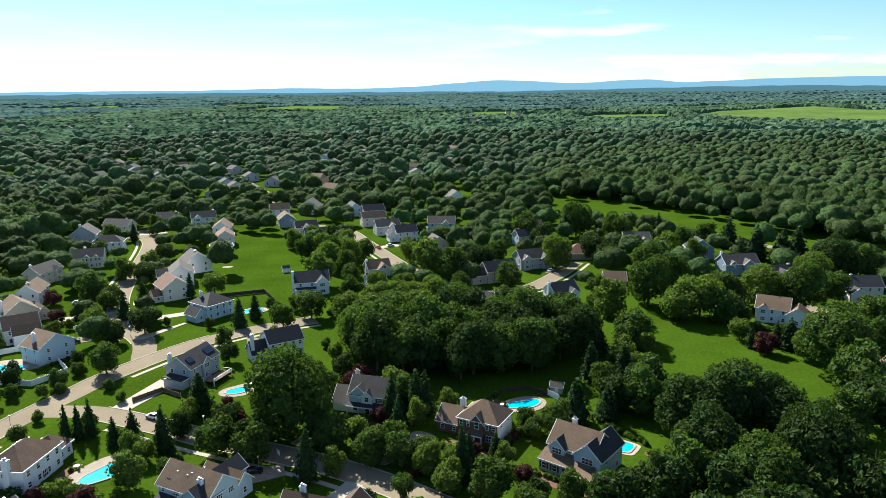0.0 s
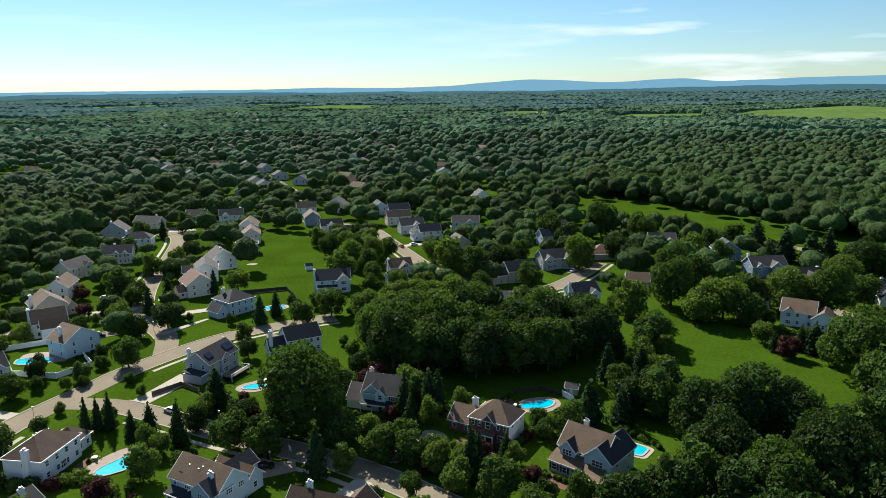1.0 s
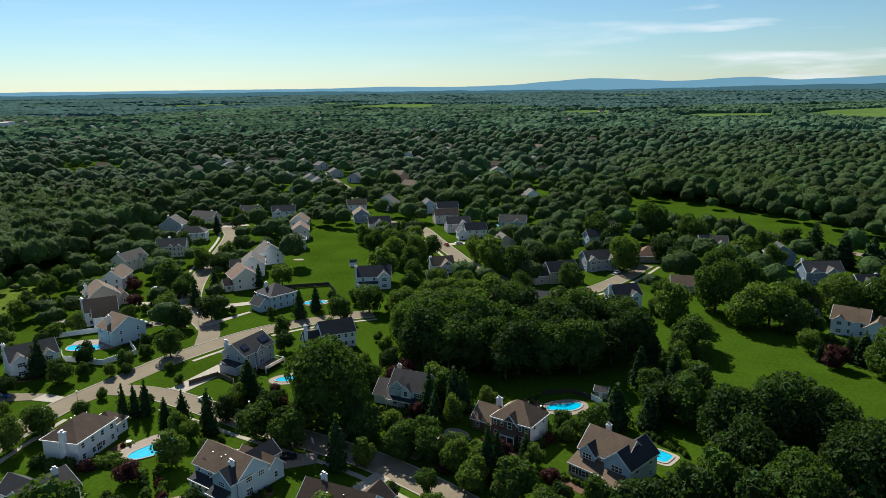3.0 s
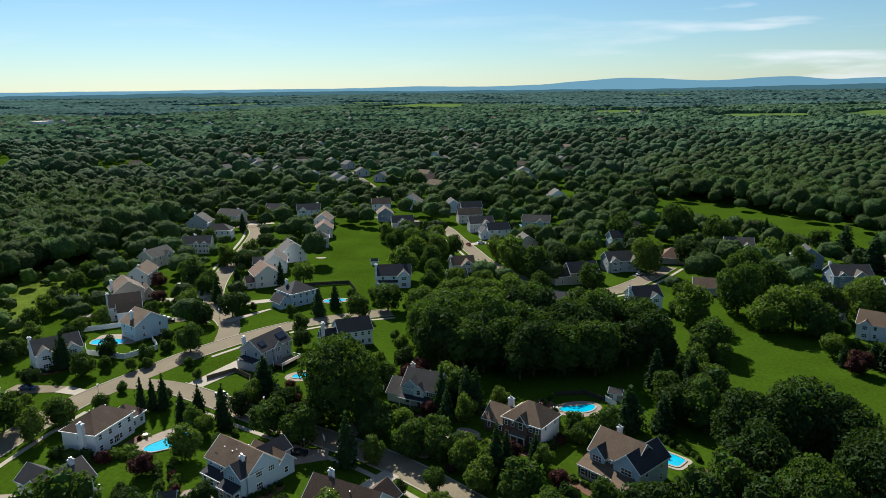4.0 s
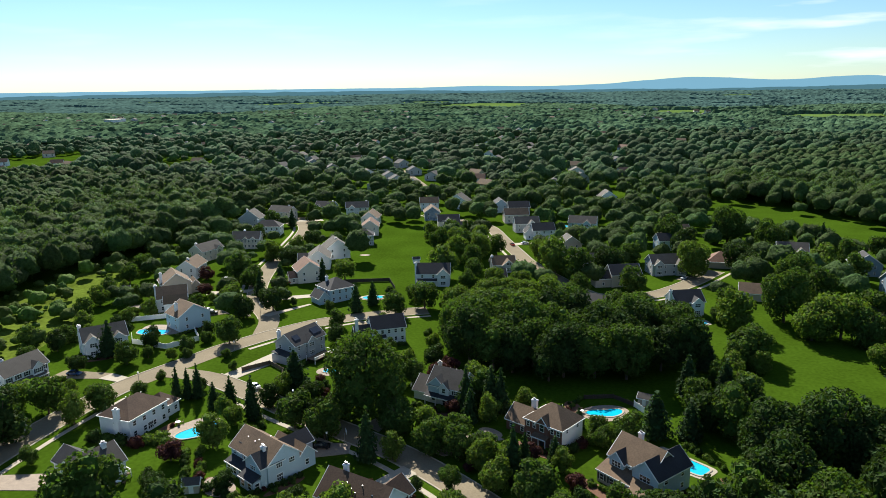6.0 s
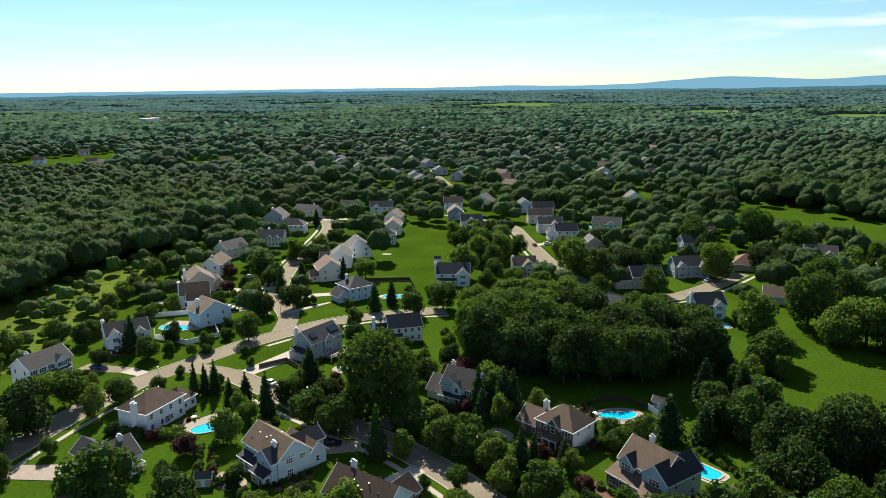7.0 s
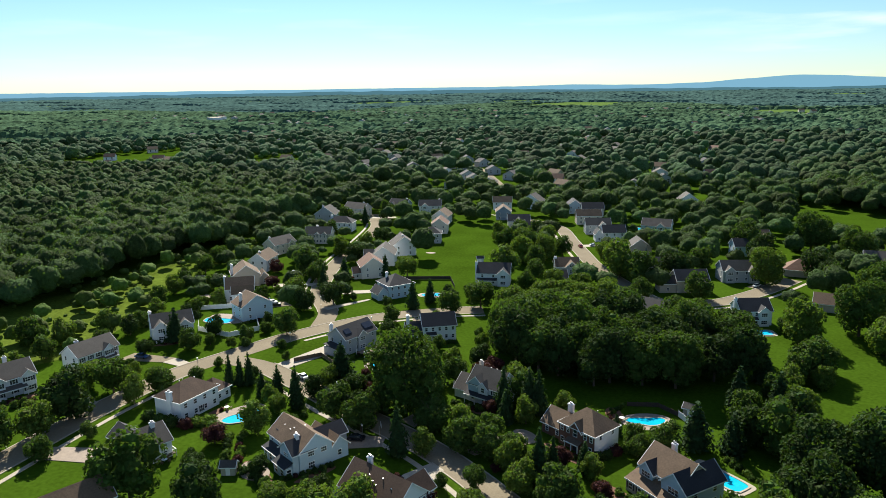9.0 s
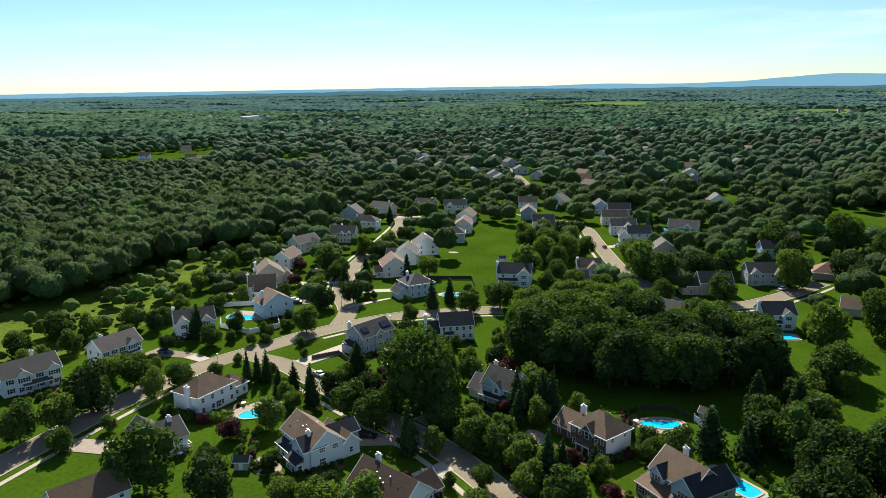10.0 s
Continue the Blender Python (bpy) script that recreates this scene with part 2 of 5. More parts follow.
def inside(x, y, poly):
    hit = False
    for (ax, ay), (bx, by) in zip(poly, poly[1:] + poly[:1]):
        if (ay > y) != (by > y) and x < (bx - ax) * (y - ay) / (by - ay) + ax:
            hit = not hit
    return hit


def land(r):
    """Height of the open country at r metres from the middle of the place."""
    s = np.clip((r - 900) / 3500, 0, 1)
    return 42 * s * s * (3 - 2 * s)


# ---- ground, roads, distance ----
rings = [0, 60, 120, 180, 240, 300, 360, 420, 480, 540, 600, 700, 800, 900] + list(range(1000, 4401, 100)) + [4480]
SPOKES = 128
gv = [(0.0, 0.0, 0.0)]
gf = []
for k, r in enumerate(rings[1:]):
    for s in range(SPOKES):
        a = 2 * math.pi * s / SPOKES
        gv.append((r * math.cos(a), r * math.sin(a), float(land(r))))
for s in range(SPOKES):
    gf.append((0, 1 + s, 1 + (s + 1) % SPOKES))
for k in range(len(rings) - 2):
    for s in range(SPOKES):
        a, b = 1 + k * SPOKES + s, 1 + k * SPOKES + (s + 1) % SPOKES
        gf.append((a, a + SPOKES, b + SPOKES, b))
ground = put("ground", mesh_from("ground", gv, gf, GRASS))
tagged(ground, "mown green grass ground reaching to the horizon", "ground", kind="structure")

ROADS = {
    "road_avenue": ([(-108, 40), (-110, 90), (-111, 135), (-110, 155), (-107.5, 172), (-103, 185), (-97, 199), (-93, 209), (-87, 219.5), (-80, 230), (-72, 240), (-62, 248.5), (-50, 256), (-34, 263)], 8.6),
    "road_side": ([(-101, 187.5), (-92, 187), (-84, 185.5), (-72, 180), (-62, 175), (-48, 167.5), (-31, 159.5), (-16, 152), (-2, 142.5), (12, 131), (30, 115), (52, 95)], 7.6),
    "road_court": ([(-86, 226), (-92, 243), (-106, 262), (-118, 288), (-128, 323), (-137, 370), (-148, 413), (-160, 436)], 7.8),
}
ROADS.update({
    "road_street": ([(86, 345), (73, 323), (59, 304), (50, 297), (40, 294), (31, 294), (23, 303), (14, 318), (-1.5, 347), (-11, 372), (-22, 402), (-33, 433), (-44, 447), (-62, 460), (-84, 478)], 7.8),
    "road_lane": ([(-100, 560), (-118, 612), (-166, 721), (-195, 775)], 8.0),
    "road_east": ([(140, 190), (160, 214), (167, 237), (162, 257), (155, 272), (148, 290)], 7.8),
    "road_field": ([(120, 470), (160, 420), (202, 366), (213, 351), (242, 318), (300, 262)], 7.5),
})
ROAD_LINES = {}
for k, (name, (pts, w)) in enumerate(ROADS.items()):
    line = smooth_line(pts)
    ROAD_LINES[name] = line
    road = strip(name, line, w, 0.06 + 0.008 * k, 0.3, ASPHALT)
    tagged(road, "worn pale grey asphalt residential road with kerbs", "road", kind="structure")
for name in ("road_avenue", "road_side", "road_court", "road_street"):
    line, w = ROAD_LINES[name], ROADS[name][1]
    for side in (1, -1):
        if name == "road_avenue" and side == -1:
            spans = [line[:44], line[54:]]
        elif name == "road_avenue":
            spans = [line[:69], line[75:]]
        elif name == "road_side":
            spans = [line[5:]]
        elif name == "road_court":
            spans = [line[6:]]
        else:
            spans = [line]
        for span in spans:
            kerb = strip("kerb", span, 0.35, 0.16, 0.4, CONCRETE, side * (w / 2 + 0.17))
            tagged(kerb, "pale concrete kerb along the road", "kerb", kind="structure")
walks = [("road_avenue", -1, 0, 42, 7.6), ("road_avenue", -1, 56, 400, 7.2), ("road_side", -1, 8, 400, 6.9), ("road_street", 1, 0, 400, 7.0), ("road_court", 1, 8, 400, 6.6)]
for name, side, a, b, d in walks:
    walkway = strip("sidewalk", ROAD_LINES[name][a:b], 1.4, 0.10, 0.3, CONCRETE, side * d)
    tagged(walkway, "pale concrete sidewalk in the grass verge", "sidewalk", kind="structure")
circle = slab("road_turning_circle", [(-163 + 13 * math.cos(a * math.pi / 16), 441 + 13 * math.sin(a * math.pi / 16)) for a in range(32)], 0.12, 0.3, ASPHALT)
tagged(circle, "asphalt turning circle at the end of the court", "road", kind="structure")

MEADOW_EDGE = [(-150, 175), (-160, 215), (-176, 255), (-184, 300), (-186, 345), (-206, 345), (-214, 290), (-222, 240), (-236, 190), (-240, 150), (-165, 150)]
meadow = slab("meadow", MEADOW_EDGE, 0.05, 0.2, MEADOW)
tagged(meadow, "rough yellow-green overgrown meadow beside the woods", "meadow", kind="structure")

# distant ridges, self-lit in their haze colour
def ridge(name, radius, base, humps, rough_m, mat, deep):
    v, f = [], []
    angles = np.arange(-75, 65.01, 0.25)
    for i, a in enumerate(angles):
        h = base + sum(hh * math.exp(-((a - c) / (w if a < c else w2)) ** 2) for c, w, w2, hh in humps)
        h += rough_m * noise.noise((a * 0.55, radius * 0.01, 0)) + rough_m * 0.4 * noise.noise((a * 2.3, radius, 3))
        s, c = math.sin(radians(a)), math.cos(radians(a))
        v += [(radius * s, radius * c, 0), (radius * s, radius * c, h), ((radius + deep) * s, (radius + deep) * c, h * 0.7)]
        if i:
            k = 3 * i
            f += [(k - 3, k, k + 1, k - 2), (k - 2, k + 1, k + 2, k - 1)]
    ob = put(name, mesh_from(name, v, f, mat, True))
    tagged(ob, "long wooded ridge on the horizon, glowing in blue haze colour", "hill", kind="structure")


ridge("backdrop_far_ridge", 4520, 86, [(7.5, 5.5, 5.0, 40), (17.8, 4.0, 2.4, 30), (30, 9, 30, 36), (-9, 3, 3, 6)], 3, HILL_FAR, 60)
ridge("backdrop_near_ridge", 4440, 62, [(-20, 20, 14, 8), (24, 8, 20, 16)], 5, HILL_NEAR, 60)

# ---- houses ----
CLEAR = []            # places that wild trees keep away from: x, y, radius
WINDOW_MESHES = {}


def window_meshes(w, h, shut):
    key = (round(w, 2), round(h, 2), shut)
    if key not in WINDOW_MESHES:
        a, b, t = w / 2, h / 2, 0.09
        cols = [-a, -a + t, a - t, a] if w <= 1.4 else [-a, -a + t, -a / 3 - 0.04, -a / 3 + 0.04, a / 3 - 0.04, a / 3 + 0.04, a - t, a]
        rows = [-b, -b + t, -0.04, 0.04, b - t, b]
        v = [(x, y, z) for y in (-0.08, 0.01) for z in rows for x in cols]
        nc, nr, layer = len(cols), len(rows), len(cols) * len(rows)
        f = []
        for r in range(nr - 1):
            for c in range(nc - 1):
                k = r * nc + c
                ring4 = (k, k + 1, k + nc + 1, k + nc)
                if c % 2 == 0 or r % 2 == 0:
                    f.append(ring4)
                else:
                    f += [(p, q, q + layer, p + layer) for p, q in zip(ring4, ring4[1:] + ring4[:1])]
        edge = list(range(nc)) + [nc * r + nc - 1 for r in range(1, nr)] + [layer - 2 - c for c in range(nc - 1)] + [nc * r for r in range(nr - 2, 0, -1)]
        f += [(q, p, p + layer, q + layer) for p, q in zip(edge, edge[1:] + edge[:1])]
        fr = mesh_from("window_frame", v, f, TRIM)
        v, f = box_geo(-a + t, a - t, -0.03, 0.02, -b + t, b - t)
        pn = mesh_from("pane", v, f, GLASS)
        v, f = box_geo(-0.22, 0.22, -0.06, 0.02, -b, b)
        sh = mesh_from("shutter", v, f, SHUTTER)
        WINDOW_MESHES[key] = (fr, pn, sh)
    return WINDOW_MESHES[key]


def window(parent, m, w=1.0, h=1.45, shut=False):
    fr, pn, sh = window_meshes(w, h, shut)
    win = put("window", fr, parent, m=m)
    put("pane", pn, win)
    if shut:
        for s in (-1, 1):
            put("shutter", sh, win, m=pose(s * (w / 2 + 0.25), 0, 0))
    return win


def face_pose(b, side, u, z):
    x0, x1, y0, y1 = b
    return {"F": pose(x0 + u, y0, z), "B": pose(x1 - u, y1, z, 0, 0, 180), "R": pose(x1, y0 + u, z, 0, 0, 90), "L": pose(x0, y1 - u, z, 0, 0, -90)}[side]


def windows(parent, b, side, n, zs=(1.6, 4.35), w=1.0, h=1.4, shut=False):
    span = (b[1] - b[0]) if side in "FB" else (b[3] - b[2])
    for z in zs:
        for i in range(n):
            window(parent, face_pose(b, side, span * (i + 0.5) / n, z), w, h, shut)


def swap(geo, flip):
    v, f = geo
    return ([(y, x, z) for x, y, z in v], [tuple(reversed(q)) for q in f]) if flip else geo


def block(parent, x0, x1, y0, y1, h, rise, axis="x", roof="gable", wall=None, tiles=None, over=0.45, z0=0.0, trim=True):
    """One box of a house with its roof: gable or hip, the ridge along its x or y."""
    flip = axis == "y"
    a0, a1, b0, b1 = (y0, y1, x0, x1) if flip else (x0, x1, y0, y1)
    mid, top = (b0 + b1) / 2, h + rise
    slope = rise / ((b1 - b0) / 2)
    v = [(a0, b0, z0), (a1, b0, z0), (a1, b1, z0), (a0, b1, z0), (a0, b0, h), (a1, b0, h), (a1, b1, h), (a0, b1, h)]
    f = [(0, 1, 5, 4), (2, 3, 7, 6)]
    if roof == "gable":
        v += [(a0, mid, top - 0.05), (a1, mid, top - 0.05)]
        f += [(1, 2, 6, 9, 5), (3, 0, 4, 8, 7)]
    else:
        f += [(1, 2, 6, 5), (3, 0, 4, 7)]
    v, f = swap((v, f), flip)
    put("wall", mesh_from("wall", v, f, wall), parent)
    ze, th, o = h - slope * over, 0.2, over
    if roof == "gable":
        def chevron(p, q, lift, t):
            s = [(b0 - o, ze + lift), (mid, top + lift), (b1 + o, ze + lift), (b1 + o, ze + lift - t), (mid, top + lift - t), (b0 - o, ze + lift - t)]
            vv = [(p, y, z) for y, z in s] + [(q, y, z) for y, z in s]
            ff = [(i, (i + 1) % 6, (i + 1) % 6 + 6, i + 6) for i in range(6)] + [(5, 4, 1, 0), (4, 3, 2, 1), (6, 7, 10, 11), (7, 8, 9, 10)]
            return vv, ff
        v, f = swap(chevron(a0 - 0.3, a1 + 0.3, 0.12, th), flip)
        put("roof", mesh_from("roof", v, f, tiles), parent)
        edge = [chevron(a0 - 0.42, a0 - 0.29, 0.10, 0.26), chevron(a1 + 0.29, a1 + 0.42, 0.10, 0.26)]
    else:
        run = min((b1 - b0) / 2, (a1 - a0) / 2 - 0.2)
        ze = h - 0.05
        v = [(a0 - o, b0 - o, ze), (a1 + o, b0 - o, ze), (a1 + o, b1 + o, ze), (a0 - o, b1 + o, ze), (a0 + run, mid, top), (a1 - run, mid, top)]
        f = [(0, 1, 5, 4), (1, 2, 5), (2, 3, 4, 5), (3, 0, 4), (3, 2, 1, 0)]
        v, f = swap((v, f), flip)
        put("roof", mesh_from("roof", v, f, tiles), parent)
        edge = [box_geo(a0 - o - 0.06, a0 - o + 0.06, b0 - o, b1 + o, ze - 0.16, ze + 0.03), box_geo(a1 + o - 0.06, a1 + o + 0.06, b0 - o, b1 + o, ze - 0.16, ze + 0.03)]
    if trim:
        edge += [box_geo(a0 - 0.4, a1 + 0.4, b0 - o - 0.07, b0 - o + 0.05, ze - 0.2, ze + 0.05), box_geo(a0 - 0.4, a1 + 0.4, b1 + o - 0.05, b1 + o + 0.07, ze - 0.2, ze + 0.05)]
        v, f = swap(join_geo(edge), flip)
        put("eaves_trim", mesh_from("eaves_trim", v, f, TRIM), parent, "white painted eaves board and gutter")
    return (x0, x1, y0, y1)


def shed_roof(parent, x0, x1, y0, y1, low, high, tiles, posts=0, wall=None):
    """A lean-to roof falling towards y0."""
    v = [(x0, y0, low), (x1, y0, low), (x1, y1, high), (x0, y1, high), (x0, y0, low - 0.2), (x1, y0, low - 0.2), (x1, y1, high - 0.2), (x0, y1, high - 0.2)]
    f = [(0, 1, 2, 3), (7, 6, 5, 4), (0, 4, 5, 1), (1, 5, 6, 2), (2, 6, 7, 3), (3, 7, 4, 0)]
    put("porch_roof", mesh_from("porch_roof", v, f, tiles), parent)
    boxes("eaves_trim", TRIM, [(x0, x1, y0 - 0.06, y0 + 0.02, low - 0.26, low + 0.02)], parent)
    for i in range(posts):
        x = x0 + 0.25 + (x1 - x0 - 0.5) * i / max(1, posts - 1)
        boxes("porch_post", TRIM, [(x - 0.09, x + 0.09, y0 + 0.1, y0 + 0.28, 0.05, low - 0.18)], parent)
    if wall is not None:
        b = (x0 + 0.25, x1 - 0.25, y0 + 0.35, y1)
        boxes("wall", wall, [(*b, 0, low - 0.1)], parent)
        return b


def chimney(parent, x, y, top, wall=None, w=1.05, d=0.8, base=0.0):
    boxes("chimney", wall or WHITE, [(x - w / 2, x + w / 2, y - d / 2, y + d / 2, base, top), (x - w / 2 - 0.1, x + w / 2 + 0.1, y - d / 2 - 0.1, y + d / 2 + 0.1, top - 0.35, top - 0.1)], parent)
    boxes("chimney_cap", METAL, [(x - 0.35, x - 0.1, y - 0.2, y + 0.2, top, top + 0.45), (x + 0.1, x + 0.35, y - 0.2, y + 0.2, top, top + 0.35)], parent)


def garage_door(parent, b, side, u, w=2.6):
    v, f = join_geo([box_geo(-w / 2, w / 2, -0.05, 0.02, -1.1 + 0.55 * i + 0.02, -1.1 + 0.55 * i + 0.53) for i in range(4)])
    put("garage_door", mesh_from("garage_door", v, f, TRIM), parent, m=face_pose(b, side, u, 1.15))


def front_door(parent, b, side, u, mat=None):
    m = face_pose(b, side, u, 1.15)
    v, f = join_geo([box_geo(-0.5, 0.5, -0.06, 0.02, -1.05, 1.0), box_geo(-0.35, 0.35, -0.08, 0, 0.1, 0.8), box_geo(-0.35, 0.35, -0.08, 0, -0.8, -0.1)])
    put("door", mesh_from("door", v, f, mat or SHUTTER), parent, m=m)


def vents(parent, spots):
    for x, y, z in spots:
        boxes("roof_vent", METAL, [(x - 0.07, x + 0.07, y - 0.07, y + 0.07, z - 0.4, z + 0.3), (x - 0.11, x + 0.11, y - 0.11, y + 0.11, z + 0.26, z + 0.33)], parent)


def house(x, y, yaw, w, d, wall, tiles, label, roof="gable", axis="x", h=5.7, rise=None, fw=4, sw=2, chim=(), gables=(), porch=None, wing=None, garage=None, shut=False, back=True, sides="LR"):
    """A two-storey house. Its front runs w metres from the corner (x, y) along yaw; it is d metres deep."""
    e = thing("house", x, y, yaw)
    rise = rise or 0.36 * (d if axis == "x" else w)
    b = block(e, 0, w, 0, d, h, rise, axis, roof, wall, tiles)
    if fw:
        windows(e, b, "F", fw, shut=shut)
        if back and y < 240:
            windows(e, b, "B", fw)
    if sw:
        for s in sides:
            windows(e, b, s, sw)
    for cx, cy in chim:
        chimney(e, cx, cy, h + rise + 0.35)
    for x0, x1, proj in gables:
        g = block(e, x0, x1, -proj, d / 2, h, 0.42 * (x1 - x0), "y", "gable", wall, tiles)
        windows(e, g, "F", 1, w=min(2.2, x1 - x0 - 1.4), shut=shut)
    if porch:
        x0, x1, deep = porch
        shed_roof(e, x0, x1, -deep, 0.05, 2.75, 3.45, tiles, 3)
        if not gables:
            front_door(e, b, "F", (x0 + x1) / 2)
    if wing:
        x0, x1, y0, y1, wh, wr, wa = wing
        k = block(e, x0, x1, y0, y1, wh, wr, wa, "gable", wall, tiles)
        windows(e, k, "F", 1, (min(1.6, wh - 1.2),))
        if garage:
            garage_door(e, k, garage, ((x1 - x0) if garage in "FB" else (y1 - y0)) / 2, 4.2)
    tagged(e, label, "house", group="houses of the estate")
    c = e.matrix_world @ Vector((w / 2, d / 2, 0))
    CLEAR.append((c.x, c.y, 0.62 * max(w, d) + 3))
    if y > 285:       # front gardens stay open
        k = 1 - 15 / c.xy.length
        CLEAR.append((c.x * k, c.y * k, 8.5))
    return e


# gabled house with a long porch roof and a pool behind
ha = thing("house", 43.6, 140.6, -41)
b = block(ha, -13.5, -2, 1.2, 10.2, 5.7, 3.8, "x", "gable", TAN, ROOF_BROWN)
windows(ha, b, "L", 2)
windows(ha, b, "B", 4)
window(ha, face_pose(b, "F", 6.2, 4.75), 2.0, 0.9)
g = block(ha, -6.2, 0.4, 0, 11.4, 5.7, 2.9, "y", "gable", BLUE, ROOF_DARK)
window(ha, face_pose(g, "F", 3.3, 4.5), 2.8, 1.5)
windows(ha, g, "R", 2, w=1.2)
g = block(ha, -12.6, -8.8, 0.2, 5.5, 5.6, 1.9, "y", "gable", BLUE, ROOF_DARK, z0=2.8)
window(ha, face_pose(g, "F", 1.9, 4.6), 2.5, 1.4)
porch = shed_roof(ha, -14.2, -0.6, -2.6, 1.3, 2.9, 4.2, ROOF_BROWN, 0, TAN)
windows(ha, (porch[0], -8.5, porch[2], 0), "F", 2, (1.5,), 1.3, 1.5, True)
windows(ha, (-5, -1, porch[2], 0), "F", 1, (1.5,), 2.2, 1.5, True)
front_door(ha, porch, "F", 6.6)
shed_roof(ha, -4.6, 0.4, -4.2, -2.5, 2.6, 3.0, ROOF_BROWN, 3)
boxes("porch_rail", TRIM, [(-4.6, 0.4, -4.15, -4.05, 0.9, 1.0)] + [(-4.6 + 0.2 * i, -4.53 + 0.2 * i, -4.14, -4.06, 0.2, 0.9) for i in range(26)], ha)
chimney(ha, -10.4, 8.2, 9.7)
vents(ha, [(-6, 8.2, 7.6), (-3.5, 8.5, 7.3)])
tagged(ha, "tan and pale blue gabled house with brown shingle roof", "house", group="houses of the estate")
CLEAR.append((41, 149, 12))

# brick-fronted house with a hip roof
hc = thing("house", 14.0, 164.6, -31)
b = block(hc, 0, 10.8, 0, 9.2, 5.7, 3.9, "x", "hip", WHITE, ROOF_BROWN)
boxes("brick_front", BRICK, [(-0.06, 10.86, -0.12, 0.0, 0, 5.5)], hc, "red-brown brick facing")
fb = (0, 10.8, -0.12, 9.2)
for u, z, w2, h2 in ((1.0, 4.5, 1.0, 1.4), (2.9, 4.5, 1.0, 1.4), (5.4, 4.6, 1.3, 1.8), (8.1, 4.5, 1.0, 1.4), (9.9, 4.5, 1.0, 1.4), (9.0, 1.6, 2.4, 1.7), (1.2, 1.6, 1.1, 1.5)):
    window(hc, face_pose(fb, "F", u, z), w2, h2)
g = block(hc, 3.7, 7.1, -0.5, 4.6, 5.7, 1.9, "y", "gable", BRICK, ROOF_BROWN)
window(hc, face_pose(g, "F", 1.7, 4.7), 1.3, 1.9)
windows(hc, b, "R", 2, (4.6,), 0.9, 1.1)
windows(hc, b, "B", 4)
shed_roof(hc, 3.2, 7.6, -2.2, -0.5, 2.7, 3.2, ROOF_BROWN, 3)
front_door(hc, (3.7, 7.1, -0.5, 4), "F", 1.7)
k = block(hc, -6.8, -0.05, 1.2, 8.6, 3.2, 2.9, "x", "gable", BRICK, ROOF_BROWN)
windows(hc, k, "F", 2, (1.5,), 1.1, 1.3)
garage_door(hc, k, "L", 2.2)
garage_door(hc, k, "L", 5.2)
chimney(hc, -1.6, 6.2, 7.9, w=1.5)
vents(hc, [(7.2, 5.5, 9.0)])
tagged(hc, "red-brown brick house with a brown hip roof", "house", group="houses of the estate")
CLEAR.append((17, 167, 12))

# white house with a central cross gable
hb = thing("house", -14.7, 181.2, -19)
b = block(hb, 0, 10.6, 0, 8.6, 5.7, 3.7, "x", "gable", WHITE, ROOF_GREY)
for u in (1.6, 5.4, 9.1):
    window(hb, face_pose(b, "F", u, 4.4), 1.7, 1.4, True)
windows(hb, b, "F", 3, (1.5,), 1.4, 1.4)
windows(hb, b, "R", 2)
windows(hb, b, "B", 4)
g = block(hb, 0.4, 5.6, -0.4, 4.2, 5.75, 2.3, "y", "gable", BLUE, ROOF_GREY, z0=3.4)
g2 = block(hb, 4.0, 7.0, -0.7, 4.0, 5.5, 1.5, "y", "gable", WHITE, ROOF_GREY, z0=3.4)
window(hb, face_pose(g2, "F", 1.5, 4.6), 1.2, 1.4)
shed_roof(hb, -0.2, 10.4, -2.0, 0.05, 2.8, 3.6, ROOF_DARK, 4)
front_door(hb, b, "F", 5.3)
k = block(hb, -4.9, -0.05, 0.2, 8.2, 2.9, 3.1, "x", "gable", WHITE, ROOF_GREY)
garage_door(hb, k, "L", 4.0, 4.5)
chimney(hb, 0.0, 6.6, 9.6, CREAM)
vents(hb, [(4, 5.6, 8.6), (6, 5.6, 8.6), (7.5, 5.6, 8.6)])
tagged(hb, "white house with grey roof, shutters and cross gable", "house", group="houses of the estate")
CLEAR.append((-9, 184, 11))

# grey-blue house beside the driveway, lower wing to the road
hl = thing("house", -39.2, 131.2, -30)
b = block(hl, -14.5, 0, 0, 8.6, 5.6, 3.4, "x", "gable", BLUE, ROOF_BROWN)
for u, z, w2, h2 in ((3.0, 4.4, 1.7, 1.3), (3.0, 1.6, 1.7, 1.6), (6.4, 4.4, 1.6, 1.3)):
    window(hl, face_pose((-14.5, 0, 0, 8.6), "R", u, z), w2, h2)
windows(hl, b, "L", 2)
for u, z, w2, h2 in ((5.4, 4.4, 1.8, 1.2), (8.2, 4.5, 1.0, 1.0), (1.6, 4.4, 0.9, 1.2)):
    window(hl, face_pose(b, "F", u, z), w2, h2)
g = block(hl, -6.2, -0.4, -1.6, 4.3, 5.5, 2.2, "y", "gable", BLUE, ROOF_DARK)
window(hl, face_pose(g, "F", 2.9, 4.5), 2.0, 1.1)
p1 = shed_roof(hl, -14.0, -6.4, -2.4, 0.05, 2.7, 3.6, ROOF_DARK, 0, BLUE)
windows(hl, (p1[0], p1[1], p1[2], 0), "F", 3, (1.4,), 1.3, 1.7)
p2 = shed_roof(hl, -6.0, -0.3, -4.0, -1.5, 2.7, 3.7, ROOF_DARK, 0, BLUE)
windows(hl, (p2[0], p2[1], p2[2], 0), "F", 2, (1.4,), 1.4, 1.7)
windows(hl, (p2[0], p2[1], p2[2], -1.5), "R", 1, (1.4,), 1.2, 1.5)
